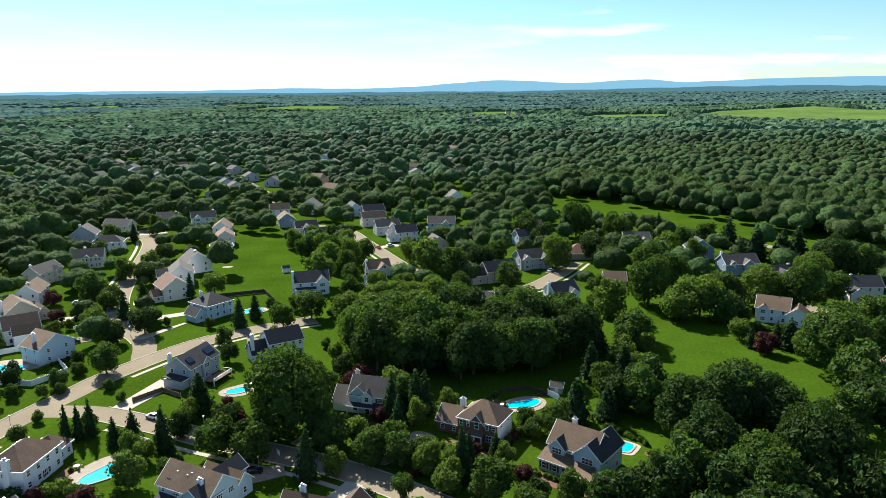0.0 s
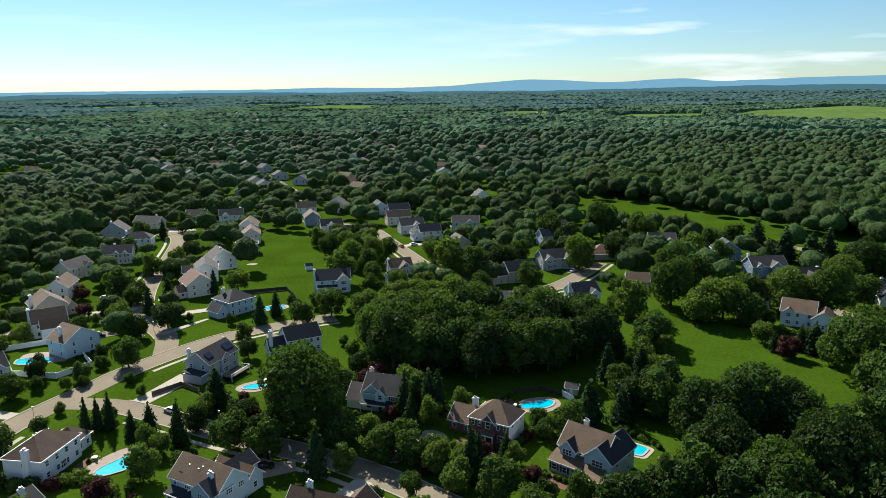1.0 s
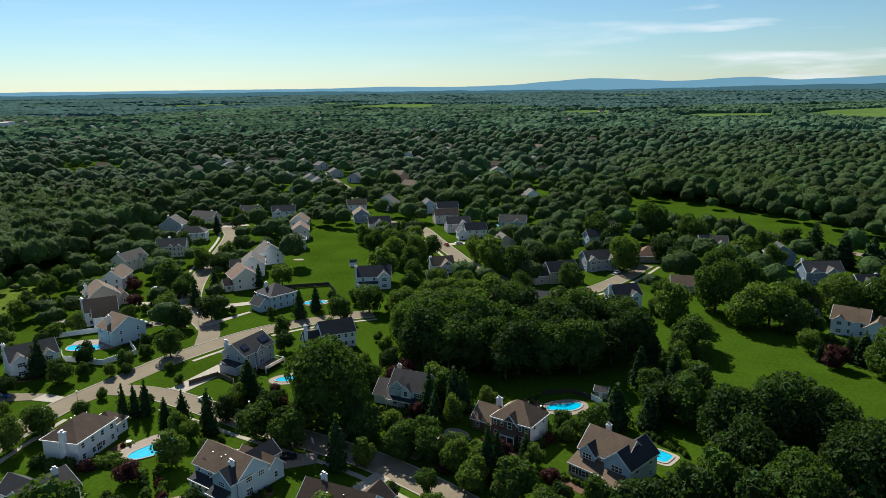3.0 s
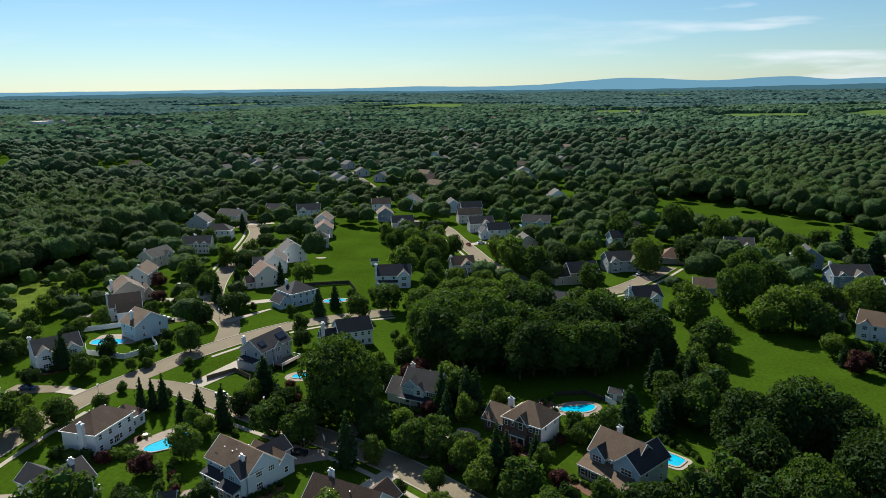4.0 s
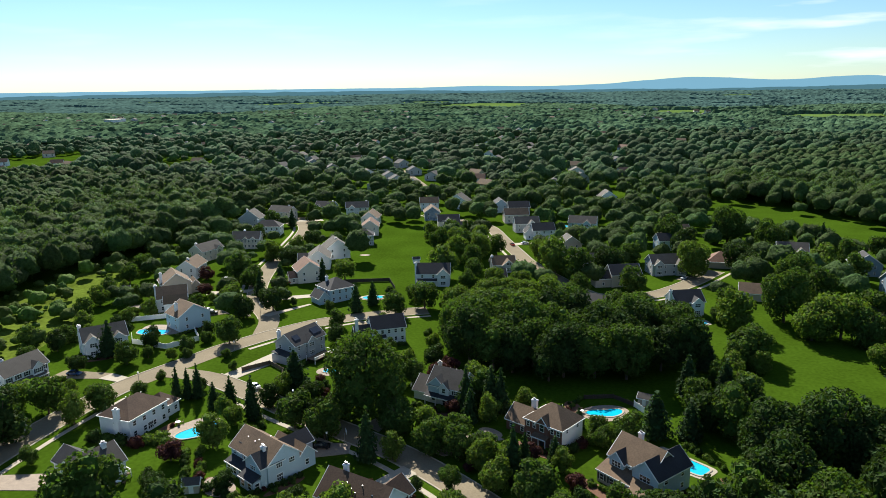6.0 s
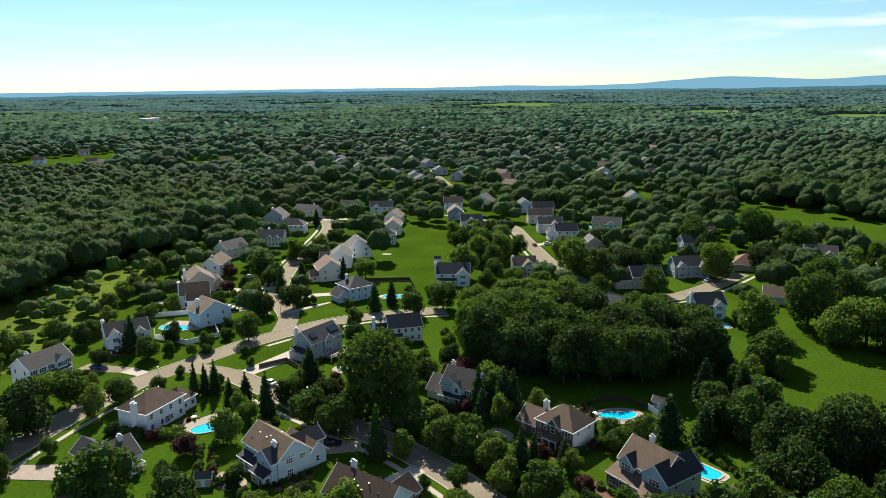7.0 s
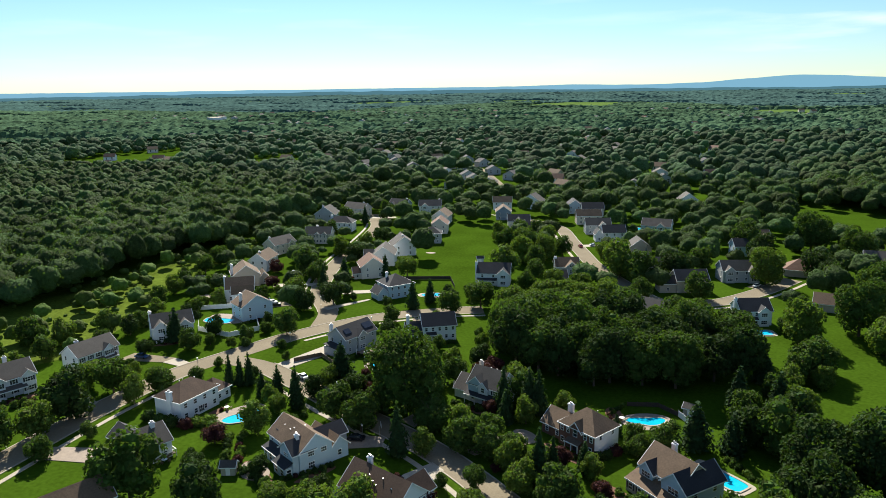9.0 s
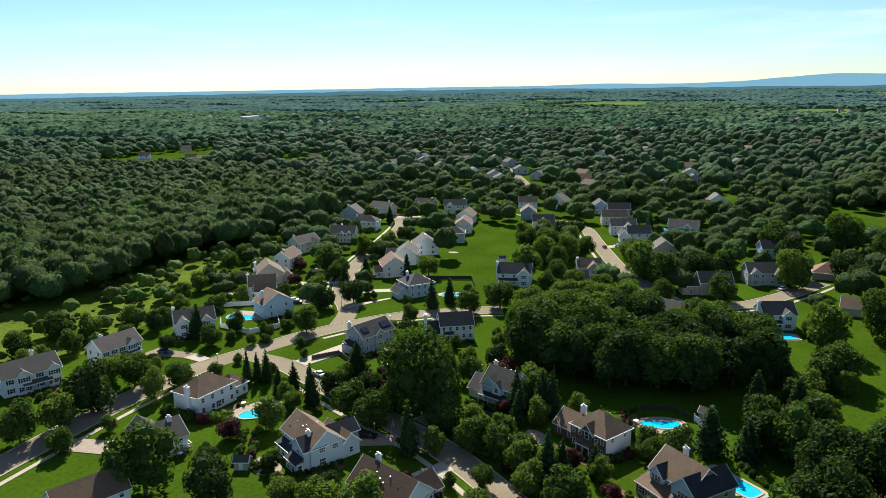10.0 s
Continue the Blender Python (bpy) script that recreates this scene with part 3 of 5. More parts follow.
k = block(hl, -11.0, -0.6, 8.6, 13.4, 3.6, 2.3, "x", "gable", BLUE, ROOF_BROWN)
window(hl, face_pose(k, "R", 2.4, 1.7), 1.1, 1.5)
block(hl, -8.6, -3.6, 6.5, 15.0, 4.8, 2.0, "y", "gable", GREY, ROOF_DARK)
chimney(hl, -3.2, 1.3, 8.6, w=1.0)
vents(hl, [(-8, 2.4, 7.4), (-7.2, 3.0, 7.8), (-11, 2.6, 7.5), (-5.6, 5.0, 8.5)])
boxes("skylight", GLASS, [(-12.6, -11.6, 1.0, 1.9, 6.45, 6.6)], hl)
tagged(hl, "pale grey-blue house with brown roof and lean-to bays", "house", group="houses of the estate")
CLEAR.append((-42, 140, 12))

# brown-roofed house at the road's near side
hn = thing("house", -24.5, 122.5, -21)
b = block(hn, 0, 16, 0, 9.6, 5.6, 4.0, "x", "gable", WHITE, ROOF_UMBER)
windows(hn, b, "F", 4)
windows(hn, b, "L", 2)
windows(hn, b, "R", 2)
windows(hn, b, "B", 4)
block(hn, 9.6, 15.6, 3.0, 12.2, 5.4, 2.6, "y", "gable", WHITE, ROOF_UMBER)
block(hn, 1.0, 6.0, -2.4, 4.0, 5.4, 2.2, "y", "gable", BLUE, ROOF_UMBER)
chimney(hn, 3.4, 5.8, 10.6)
vents(hn, [(6, 3.0, 8.3), (7.5, 2.4, 7.7), (8.8, 2.0, 7.4), (5.2, 2.6, 7.9), (9.6, 3.4, 8.5)])
tagged(hn, "white house with a broad brown shingle roof", "house", group="houses of the estate")
CLEAR.append((-15, 123, 12))

# white house with chimney stack facing its pool
hk = thing("house", -82.8, 144.6, 81)
b = block(hk, 0, 13.4, 0, 9.8, 5.8, 3.4, "x", "hip", WHITE, ROOF_UMBER)
windows(hk, b, "F", 4, w=1.2)
windows(hk, b, "L", 1, (4.4,), 0.7, 1.0)
windows(hk, b, "B", 4)
window(hk, face_pose(b, "F", 7.0, 1.5), 2.0, 1.9)
chimney(hk, -0.45, 3.4, 8.6, w=0.9, d=1.5)
k = block(hk, 13.4, 19.0, 1.2, 8.6, 3.4, 2.6, "x", "hip", WHITE, ROOF_UMBER)
windows(hk, k, "F", 2, (1.6,), 1.2, 1.3)
vents(hk, [(5, 5.4, 9.0), (6, 5.2, 9.1), (10, 5.2, 8.2)])
tagged(hk, "white house with dark brown hip roof and chimney stack", "house", group="houses of the estate")
CLEAR.append((-87, 153, 12))

# house with a deck at the lower end of the avenue
hm = thing("house", -77.5, 119.5, 68)
b = block(hm, 0, 11, 0, 8.8, 4.6, 3.2, "x", "gable", WHITE, ROOF_GREY)
windows(hm, b, "F", 3, (1.5, 3.7), 1.1, 1.2)
windows(hm, b, "R", 2, (1.5,))
chimney(hm, 8.4, 3.8, 8.6)
block(hm, 2, 8, 4, 14, 4.4, 2.4, "y", "gable", WHITE, ROOF_DARK)
vents(hm, [(3.5, 2.6, 7.0), (5.0, 2.0, 6.5)])
tagged(hm, "low white house with grey roof and rear deck", "house", group="houses of the estate")
CLEAR.append((-82, 125, 10))

# solar-roofed house in the bend
hs = house(-63.3, 202.0, 69, 14.0, 8.8, GREY, ROOF_DARK, "grey house with dark roof and solar panels", gables=((5.2, 8.8, 0.7),), chim=((0.6, 7.6),), fw=4)
boxes("solar_panel", SOLAR, [(-1.9, 1.9, -1.2, 1.2, 0, 0.1)], hs).matrix_local = pose(11.6, 2.0, 7.32, 35.8)
boxes("solar_panel", SOLAR, [(-1.3, 1.3, -1.0, 1.0, 0, 0.1)], hs).matrix_local = pose(2.6, 2.0, 7.32, 35.8)
shed_roof(hs, -3.4, 0.1, 0.4, 7.4, 2.9, 3.6, ROOF_DARK, 0, GREY)

house(-43.6, 221.8, 29, 11.6, 9.0, WHITE, ROOF_DARK, "white house with plain dark grey roof", fw=5, wing=(-5.6, 0, 0.8, 7.4, 2.9, 3.4, "x"), chim=((-5.0, 2.0),), porch=(1.0, 4.6, 1.8))
house(-145.2, 135.2, 68, 16.0, 9.4, WHITE, ROOF_GREY, "white house with grey roof and twin front gables", gables=((3.6, 7.4, 1.0), (12.0, 15.6, 0.8)), porch=(5.0, 13.0, 2.2), chim=((11.0, 9.2),), fw=4, shut=True)
house(-136.0, 162.6, 79, 14.2, 8.6, WHITE, ROOF_GREY, "white shuttered colonial house with dark roof", gables=((8.6, 12.0, 0.8),), porch=(1.5, 13.0, 1.8), chim=((3.4, 5.4),), fw=5, shut=True)
house(-133.8, 193.0, 47, 13.8, 9.4, WHITE, ROOF_GREY, "white house with grey roof and garage gable", gables=((0.6, 5.0, 1.2), (9.2, 12.6, 0.6)), porch=(5.0, 13.0, 2.2), chim=((0.2, 7.5),), fw=4)
house(-117.2, 222.2, 58, 12.4, 10.0, BLUE, ROOF_BROWN, "pale blue gable-fronted house beside a fenced pool", axis="y", fw=2, chim=((1.8, 5.0),), rise=3.7)
house(-139.0, 242.2, 33, 11.4, 10.0, WHITE, ROOF_BROWN, "white house with brown roof and dark garage roof", fw=3, wing=(2.5, 11.2, -3.2, 0.1, 4.6, 2.4, "x"), chim=((-0.4, 6.0),))
house(-148.9, 261.2, 41, 11.8, 12.0, TAN, ROOF_BROWN, "tan gable-fronted house with light brown roof", axis="y", fw=2, chim=((0.0, 3.0),), wing=(11.8, 16.0, 2.0, 9.0, 3.2, 2.6, "y"))
house(-160.0, 289.6, 10, 9.2, 14.2, WHITE, ROOF_BROWN, "white gabled house with brown roof and chimney", axis="y", fw=2, sw=3, chim=((4.6, 3.0),))
house(-165.5, 322.0, 76, 15.0, 9.0, CREAM, ROOF_GREY, "cream house with grey roof and balcony", fw=4, gables=((9, 12.5, 1.2),), chim=((2.0, 6.0),))
house(-166.0, 353.4, 14, 15.0, 9.4, CREAM, ROOF_GREY, "cream house with dormers in a dark roof", fw=4, gables=((6.2, 8.6, 0.2), (10.4, 12.8, 0.2)), chim=((6.0, 6.5),))
house(-170.9, 389.0, 10, 16.0, 9.4, WHITE, ROOF_DARK, "long white house with dark hip roof", "hip", fw=5, chim=((2.0, 5.0),))
house(-193.4, 414.2, 8, 13.8, 11.0, GREY, ROOF_GREY, "grey gable-fronted house at the woods' edge", axis="y", fw=2, chim=((5.0, 3.0),))
house(-187.0, 444.0, -13, 17.0, 9.4, CREAM, ROOF_GREY, "cream house with a long grey roof", fw=4, chim=((13, 6),))
house(-162.2, 465.2, -5, 13.7, 9.4, SLATE_BLUE, ROOF_DARK, "blue house with a dark roof", fw=3, gables=((1, 5, 1),), chim=((12, 5),))
house(-138.4, 463.4, 18, 15.4, 9.4, WHITE, ROOF_GREY, "white house with a grey cross-gabled roof", fw=4, gables=((2, 6, 1),), chim=((14, 6),))
house(-115.6, 426.5, 7, 10.6, 14.0, WHITE, ROOF_BROWN, "bright white gable-fronted house with brown roof", axis="y", fw=2, sw=3)
house(-105.9, 399.0, 15, 9.8, 13.0, CREAM, ROOF_RUST, "cream gabled house with rust-brown roof", axis="y", fw=2, sw=3)
house(-101.8, 371.8, 17, 11.2, 9.4, GREY, ROOF_DARK, "grey house with a black hip roof beside the green", "hip", fw=3, rise=3.2)
house(-104.6, 337.6, 32, 12.4, 12.0, WHITE, ROOF_GREY, "white gable-fronted house with chimney", axis="y", fw=2, chim=((6.0, 4.0),))
house(-106.3, 315.8, 18, 11.0, 13.6, WHITE, ROOF_GREY, "white gabled house with grey roof", axis="y", fw=1, sw=3, wing=(-4.5, 0, 3, 10, 4.8, 2.4, "x"))
house(-100.6, 291.6, 34, 11.4, 12.4, CREAM, ROOF_RUST, "cream gabled house with rust-brown roof and awning", axis="y", fw=2, sw=2, wing=(-3.5, 0, 1.0, 7.0, 3.0, 2.2, "x"))
house(-75.2, 265.2, 50, 11.8, 11.4, BLUE, ROOF_DARK, "pale blue house with black roof and brown porch", "hip", fw=4, chim=((3.0, 8.0),), wing=(-4.6, 0, 1.0, 8.0, 3.0, 2.4, "y"), rise=3.6)
house(-46.8, 297.2, 10, 14.6, 10.0, WHITE, ROOF_DARK, "white house with dark roof beside the green", fw=3, gables=((9.2, 14.2, 1.4),), porch=(0, 9, 2.4), chim=((-0.6, 4.0),))
house(37.6, 308.6, 19, 13.4, 9.6, TAN, ROOF_DARK, "tan house with dark roof and lower wing", fw=2, wing=(-7.0, 0, 0.6, 7.6, 4.2, 2.6, "x"))
house(60.6, 271.2, 20, 11.4, 9.4, WHITE, ROOF_DARK, "white house with dark roof above a pool", fw=3, gables=((6.2, 10.0, 1.2),), porch=(0.5, 6.0, 2.0), chim=((-0.6, 4.0),))
house(56.2, 331.2, 17, 16.4, 9.6, GREY, ROOF_GREY, "grey house with light-edged cross gables", fw=4, gables=((1, 5, 1), (11, 15.4, 1.4)))
house(148.6, 312.4, 6, 16.6, 9.6, SLATE_BLUE, ROOF_GREY, "slate-blue house with grey roof and gabled bays", fw=3, gables=((2.0, 5.2, 0.4), (8.4, 13.0, 1.6)), chim=((2.4, 9.0),))
house(163.0, 295.0, 5, 13.8, 9.4, SLATE_BLUE, ROOF_DARK, "slate-blue house with dark front gable", fw=2, gables=((1.0, 7.0, 1.6),), chim=((9.0, 5.0),), h=4.6)
house(131.4, 248.4, -32, 11.4, 9.6, WHITE, ROOF_BROWN, "white house with brown roof and low side wings", fw=3, gables=((1.2, 4.2, 0.8),), wing=(10.4, 18.0, -1.6, 6.0, 4.4, 2.8, "y"))
house(181.2, 271.6, -7, 14.2, 9.6, CREAM, ROOF_DARK, "cream house with black roof and red chimney", fw=4, wing=(-0.4, 5.4, -4.2, 0.1, 3.9, 2.0, "y"), chim=((3.0, 5.0),))
house(82.8, 350.8, -5, 15.6, 12.0, TAN, ROOF_RUST, "single-storey tan house with rust hip roof", "hip", h=3.2, rise=4.2, fw=0, sw=0)
house(118.0, 369.4, -6, 14.0, 9.8, GREY, ROOF_GREY, "grey house with a light grey roof", fw=3, gables=((8.6, 12.6, 1.2),))
house(144.4, 346.0, -4, 12.4, 9.4, SLATE_BLUE, ROOF_DARK, "slate-blue gabled house among trees", axis="y", fw=2)
house(87.8, 298.2, -10, 9.6, 9.0, TAN, ROOF_BROWN, "small tan house with brown roof", h=3.4, rise=3.0, fw=0, sw=0)
house(123.8, 263.2, 10, 12.0, 9.0, WHITE, ROOF_GREY, "white house half hidden by trees", fw=3)
house(21.6, 328.0, 18, 13.2, 9.4, TAN, ROOF_GREY, "tan house behind street trees", fw=3)
house(12.9, 367.6, 18, 11.2, 9.0, TAN, ROOF_GREY, "tan house with a grey gable", axis="y", fw=2)
house(-4.4, 402.2, 17, 12.6, 9.4, WHITE, ROOF_DARK, "white house with solar panels on a dark roof", fw=3, wing=(-4.0, 0, 1.0, 8.0, 4.6, 2.4, "y"))
house(-16.6, 421.2, 17, 14.6, 9.4, GREY, ROOF_GREY, "grey house with front gable on the street", fw=3, gables=((7.6, 12.0, 1.4),))
house(-26.6, 450.6, 17, 15.6, 9.4, CREAM, ROOF_BROWN, "cream house with brown roof on the street", fw=3)
house(-27.6, 479.6, 16, 14.4, 9.4, GREY, ROOF_DARK, "grey house with dark roof on the street", fw=3)
house(-39.2, 488.4, 16, 10.4, 12.0, BLUE, ROOF_DARK, "pale blue gabled house at the corner", axis="y", fw=2)
house(-75.4, 502.4, -8, 15.0, 11.0, WHITE, ROOF_GREY, "white gable-fronted house at the street's end", axis="y", fw=2, rise=5.0)
house(-80.0, 452.8, 16, 9.8, 12.0, SLATE_BLUE, ROOF_BROWN, "dark blue gabled house with brown roof", axis="y", fw=2)
house(-65.8, 429.2, 17, 13.4, 9.4, CREAM, ROOF_DARK, "cream house with dark roof and white gable", fw=2, gables=((4.0, 9.0, 1.2),), h=4.4)
house(-57.8, 411.8, 17, 13.4, 9.0, GREY, ROOF_DARK, "low grey house with a black roof", h=3.4, fw=0, sw=0)
house(-92.4, 491.0, 16, 13.2, 9.4, WHITE, ROOF_BROWN, "white house with brown roof by the trees", fw=3)
house(-16.8, 325.8, 18, 11.0, 9.0, GREY, ROOF_BROWN, "grey house with brown roof and front gable", fw=0, sw=0, h=3.8, gables=((4.5, 10.0, 1.5),), chim=((0.2, 4.0),))
house(-15.4, 302.2, 18, 8.2, 8.6, WHITE, ROOF_DARK, "white house with a dark lower roof", h=3.8, rise=3.0, fw=0, sw=0)
house(14.2, 430.4, -6, 16.4, 9.6, BLUE, ROOF_GREY, "pale blue house with cross gables", fw=3, gables=((9.0, 13.0, 1.6),))
house(67.6, 406.0, 18, 15.6, 9.6, TAN, ROOF_BROWN, "tan house with a dark brown roof", fw=3, gables=((10, 14, 1),))
house(63.4, 384.0, 18, 10.0, 8.6, BLUE, ROOF_DARK, "blue house glimpsed between trees", fw=2)
house(33.4, 534.6, 14, 12.4, 10.4, WHITE, ROOF_GREY, "white gabled house beyond the street", axis="y", fw=2)
house(21.5, 271.8, -27, 13.6, 8.6, GREY, ROOF_DARK, "grey house with a dark roof behind the grove", h=4.4, rise=3.0, fw=0, sw=0)
house(-72.5, 92.0, 66, 14.0, 9.0, WHITE, ROOF_BROWN, "white house with brown roof at the avenue", fw=4, h=5.4)

# ---- scattered houses further off ----
FAR_STYLES = [(WHITE, ROOF_GREY, "white house with grey roof among the trees"), (CREAM, ROOF_BROWN, "cream house with brown roof among the trees"),
              (GREY, ROOF_DARK, "grey house with dark roof among the trees"), (WHITE, ROOF_RUST, "white house with rust roof among the trees")]
far_masters = []
for k, (wall, tiles, text) in enumerate(FAR_STYLES):
    e = thing("house", -330 + 60 * k, 690 + 25 * k, 20)
    b = block(e, -7, 7, -5, 5, 5.4, 3.6, "x" if k % 2 else "y", "gable", wall, tiles, trim=False)
    windows(e, b, "F", 2, (3.2,), 1.4, 3.2)
    tagged(e, text, "house", group="houses beyond the estate")
    far_masters.append(e)
    CLEAR.append((-330 + 60 * k, 690 + 25 * k, 11))
far_rng = random.Random(11)
made, tries = 0, 0
while made < 240 and tries < 6000:
    tries += 1
    r, a = 600 + 1620 * far_rng.random() ** 1.3, radians(far_rng.uniform(-38, 45))
    x, y = r * math.sin(-a), r * math.cos(a)
    if y > 1250 and x > 330 or x < -215 and y < 640 or x > 105 and y < 900 + 0.6 * x and y > 330:
        continue
    if any((x - cx) ** 2 + (y - cy) ** 2 < 28 ** 2 for cx, cy, _ in CLEAR):
        continue
    copy_thing(far_masters[made % 4], pose(x, y, float(land(r)), 0, 0, far_rng.uniform(-40, 60)))
    CLEAR.append((x, y, 11.5))
    CLEAR.append((x - 14 * x / r, y - 14 * y / r, 9))
    made += 1
for x, y in ((-640, 905), (-590, 1010), (-520, 930), (-655, 1180), (-283, 763), (-216, 637), (-242, 714), (-209, 801), (-162, 653), (-362, 754), (-287, 689), (-148, 628), (-150, 700), (-190, 730)):
    copy_thing(far_masters[2], pose(x, y, float(land(math.hypot(x, y))), 0, 0, 30))
    CLEAR.append((x, y, 13))
    CLEAR.append((x * 0.975, y * 0.975, 10))

school = thing("school_building", -1170, 1625, -38, float(land(2002)))
boxes("wall", WHITE, [(-32, 32, -12, 12, 0, 7), (-20, 8, 12, 30, 0, 9)], school)
boxes("roof", CONCRETE, [(-32.6, 32.6, -12.6, 12.6, 7, 7.6), (-20.6, 8.6, 12, 30.6, 9, 9.6)], school)
boxes("window", GLASS, [(-30 + 7 * k, -25.5 + 7 * k, -12.1, -11.9, 3, 5) for k in range(9)], school, "row of dark windows")
tagged(school, "long low white flat-roofed school building among trees", "building")

# ---- pools, patios, drives ----
def outline(cx, cy, rx, ry, yaw, wobble=0.0, n=28, square=1.0):
    pts = []
    for i in range(n):
        a = 2 * math.pi * i / n
        c, s = math.cos(a), math.sin(a)
        k = 1 + wobble * math.cos(2 * a + 0.7) + 0.5 * wobble * math.sin(3 * a)
        u, v = rx * k * math.copysign(abs(c) ** square, c), ry * k * math.copysign(abs(s) ** square, s)
        q = radians(yaw)
        pts.append((cx + u * math.cos(q) - v * math.sin(q), cy + u * math.sin(q) + v * math.cos(q)))
    return pts


def pool(x, y, rx, ry, yaw, label, wobble=0.0, square=1.0, deck=2.0, deck_shift=(0, 0)):
    e = thing("swimming_pool", x, y, yaw)
    slab("water", outline(0, 0, rx, ry, 0, wobble, square=square), 0.16, 0.1, WATER, e)
    inner, outer = outline(0, 0, rx, ry, 0, wobble, square=square), outline(0, 0, rx + 0.45, ry + 0.45, 0, wobble, square=square)
    n = len(inner)
    v = [(*p, 0.24) for p in inner] + [(*p, 0.24) for p in outer] + [(*p, 0.0) for p in inner] + [(*p, 0.0) for p in outer]
    f = []
    for i in range(n):
        j = (i + 1) % n
        f += [(i, i + n, j + n, j), (i + n, i + 3 * n, j + 3 * n, j + n), (i + 2 * n, i, j, j + 2 * n)]
    put("coping", mesh_from("coping", v, f, CONCRETE), e)
    tagged(e, label, "swimming pool", group="garden pools")
    patio = slab("patio", outline(x + deck_shift[0], y + deck_shift[1], rx + deck, ry + deck, yaw, 0.05, square=square), 0.09, 0.2, PAVER if wobble else CONCRETE)
    tagged(patio, "pale paved patio round the garden pool", "patio", kind="structure")
    CLEAR.append((x, y, max(rx, ry) + 2))


pool(33.8, 182.6, 4.1, 2.6, 25, "kidney-shaped turquoise pool in a pale paved patio", 0.26, 1.0, 2.4)
pool(51.0, 159.2, 6.2, 2.4, -38, "rectangular turquoise pool behind the brown-roofed house", 0.0, 0.35, 1.2)
pool(-68.8, 153.4, 5.4, 3.2, 62, "kidney-shaped turquoise pool beside the white house", 0.15, 0.8, 1.6, (-2.2, 1.0))
pool(-127.0, 220.6, 5.4, 2.9, 8, "turquoise pool inside a white fence", 0.08, 0.55, 2.6, (2.0, 3.5))
pool(65.5, 264.6, 5.6, 2.6, 18, "blue rectangular pool behind the white house", 0.0, 0.35, 1.0)
pool(-48.6, 197.8, 3.2, 2.0, 30, "small turquoise pool beside the big maple", 0.1, 1.0, 2.2)
pool(-60.5, 276.5, 4.5, 2.5, 20, "round turquoise pool beside spruces", 0.0, 1.0, 1.4)
pool(9.0, 446.0, 4.6, 4.6, 0, "round turquoise garden pool behind the street", 0.0, 1.0, 0.8)


def drive(name, pts, mat, label, z=0.13):
    tagged(slab(name, pts, z, 0.2, mat), label, "driveway", kind="structure")


drive("driveway_1", [(-46, 140.5), (-39, 142.5), (-35, 145.5), (-27, 149), (-28, 154), (-36, 152.5), (-40, 148.5)], PAVER, "tan paved driveway beside the grey-blue house")
drive("driveway_2", [(-18.0, 136.8), (-13.5, 134), (-8.6, 143.2), (-12.4, 145.8)], CONCRETE, "pale concrete driveway")
drive("driveway_3", [(-116.5, 183.4), (-109.5, 181.4), (-110.8, 177.6), (-118, 178.8)], CONCRETE, "pale concrete driveway apron")
drive("driveway_4", [(-133, 183), (-116.5, 183.4), (-118, 178.8), (-134, 176)], ASPHALT, "dark asphalt driveway", 0.11)
drive("driveway_5", [(-81.5, 188.5), (-76, 186.5), (-68.5, 203.5), (-74.5, 208)], CONCRETE, "pale concrete driveway beside the grey house")
drive("driveway_6", [(-112, 288), (-96, 294), (-98, 299), (-114, 294)], CONCRETE, "pale driveway in the court")
drive("driveway_7", [(-105, 263), (-86, 272.5), (-85, 278), (-107, 268)], CONCRETE, "pale driveway in the court")
drive("driveway_8", [(-97, 246), (-93, 245), (-82.5, 262.5), (-83.8, 263.2)], CONCRETE, "narrow pale garden path")
drive("driveway_9", [(-57, 247), (-51.5, 243), (-46.5, 230), (-52, 229)], ASPHALT, "asphalt driveway beside the white house")
drive("driveway_10", [(-128, 243), (-116, 250), (-110, 246), (-124, 237)], ASPHALT, "asphalt driveway with parked cars")
drive("driveway_11", [(-133, 268), (-117, 275), (-116, 280), (-135, 273)], CONCRETE, "pale driveway in the court")
drive("driveway_12", [(2, 166), (9, 163), (-4, 152), (-9, 154)], PAVER, "tan paved driveway to the brick house")
drive("driveway_13", [(-20.5, 176), (-24, 173), (-28, 164), (-23, 161)], ASPHALT, "shaded asphalt driveway")
drive("driveway_14", [(72, 322), (66, 327), (70, 333), (76, 331)], ASPHALT, "asphalt driveway")
drive("driveway_15", [(-3, 398), (-14, 392), (-13, 387), (0, 392)], CONCRETE, "pale driveway on the street")
drive("driveway_16", [(-82, 122), (-104, 118), (-105, 124), (-82, 130)], PAVER, "tan paved driveway to the low house")
drive("driveway_17", [(-133, 150), (-114, 143), (-114.5, 148), (-134, 155)], CONCRETE, "pale concrete driveway")
drive("driveway_18", [(-165, 437), (-165, 441), (-150, 448), (-147, 443)], CONCRETE, "pale concrete driveway in the court")

for x, y, rx, ry, yaw in ((-50.5, 129.6, 4.6, 3.4, -30), (5, 165.5, 3.4, 2.6, -30), (-46.5, 200.5, 5.0, 3.0, 30), (-152, 248, 4.0, 3.0, 30), (-88.5, 351, 2.6, 1.8, 10)):
    tagged(slab("patio", outline(x, y, rx, ry, yaw, 0.06), 0.11, 0.2, PAVER), "tan paved garden patio behind the house", "patio", kind="structure")

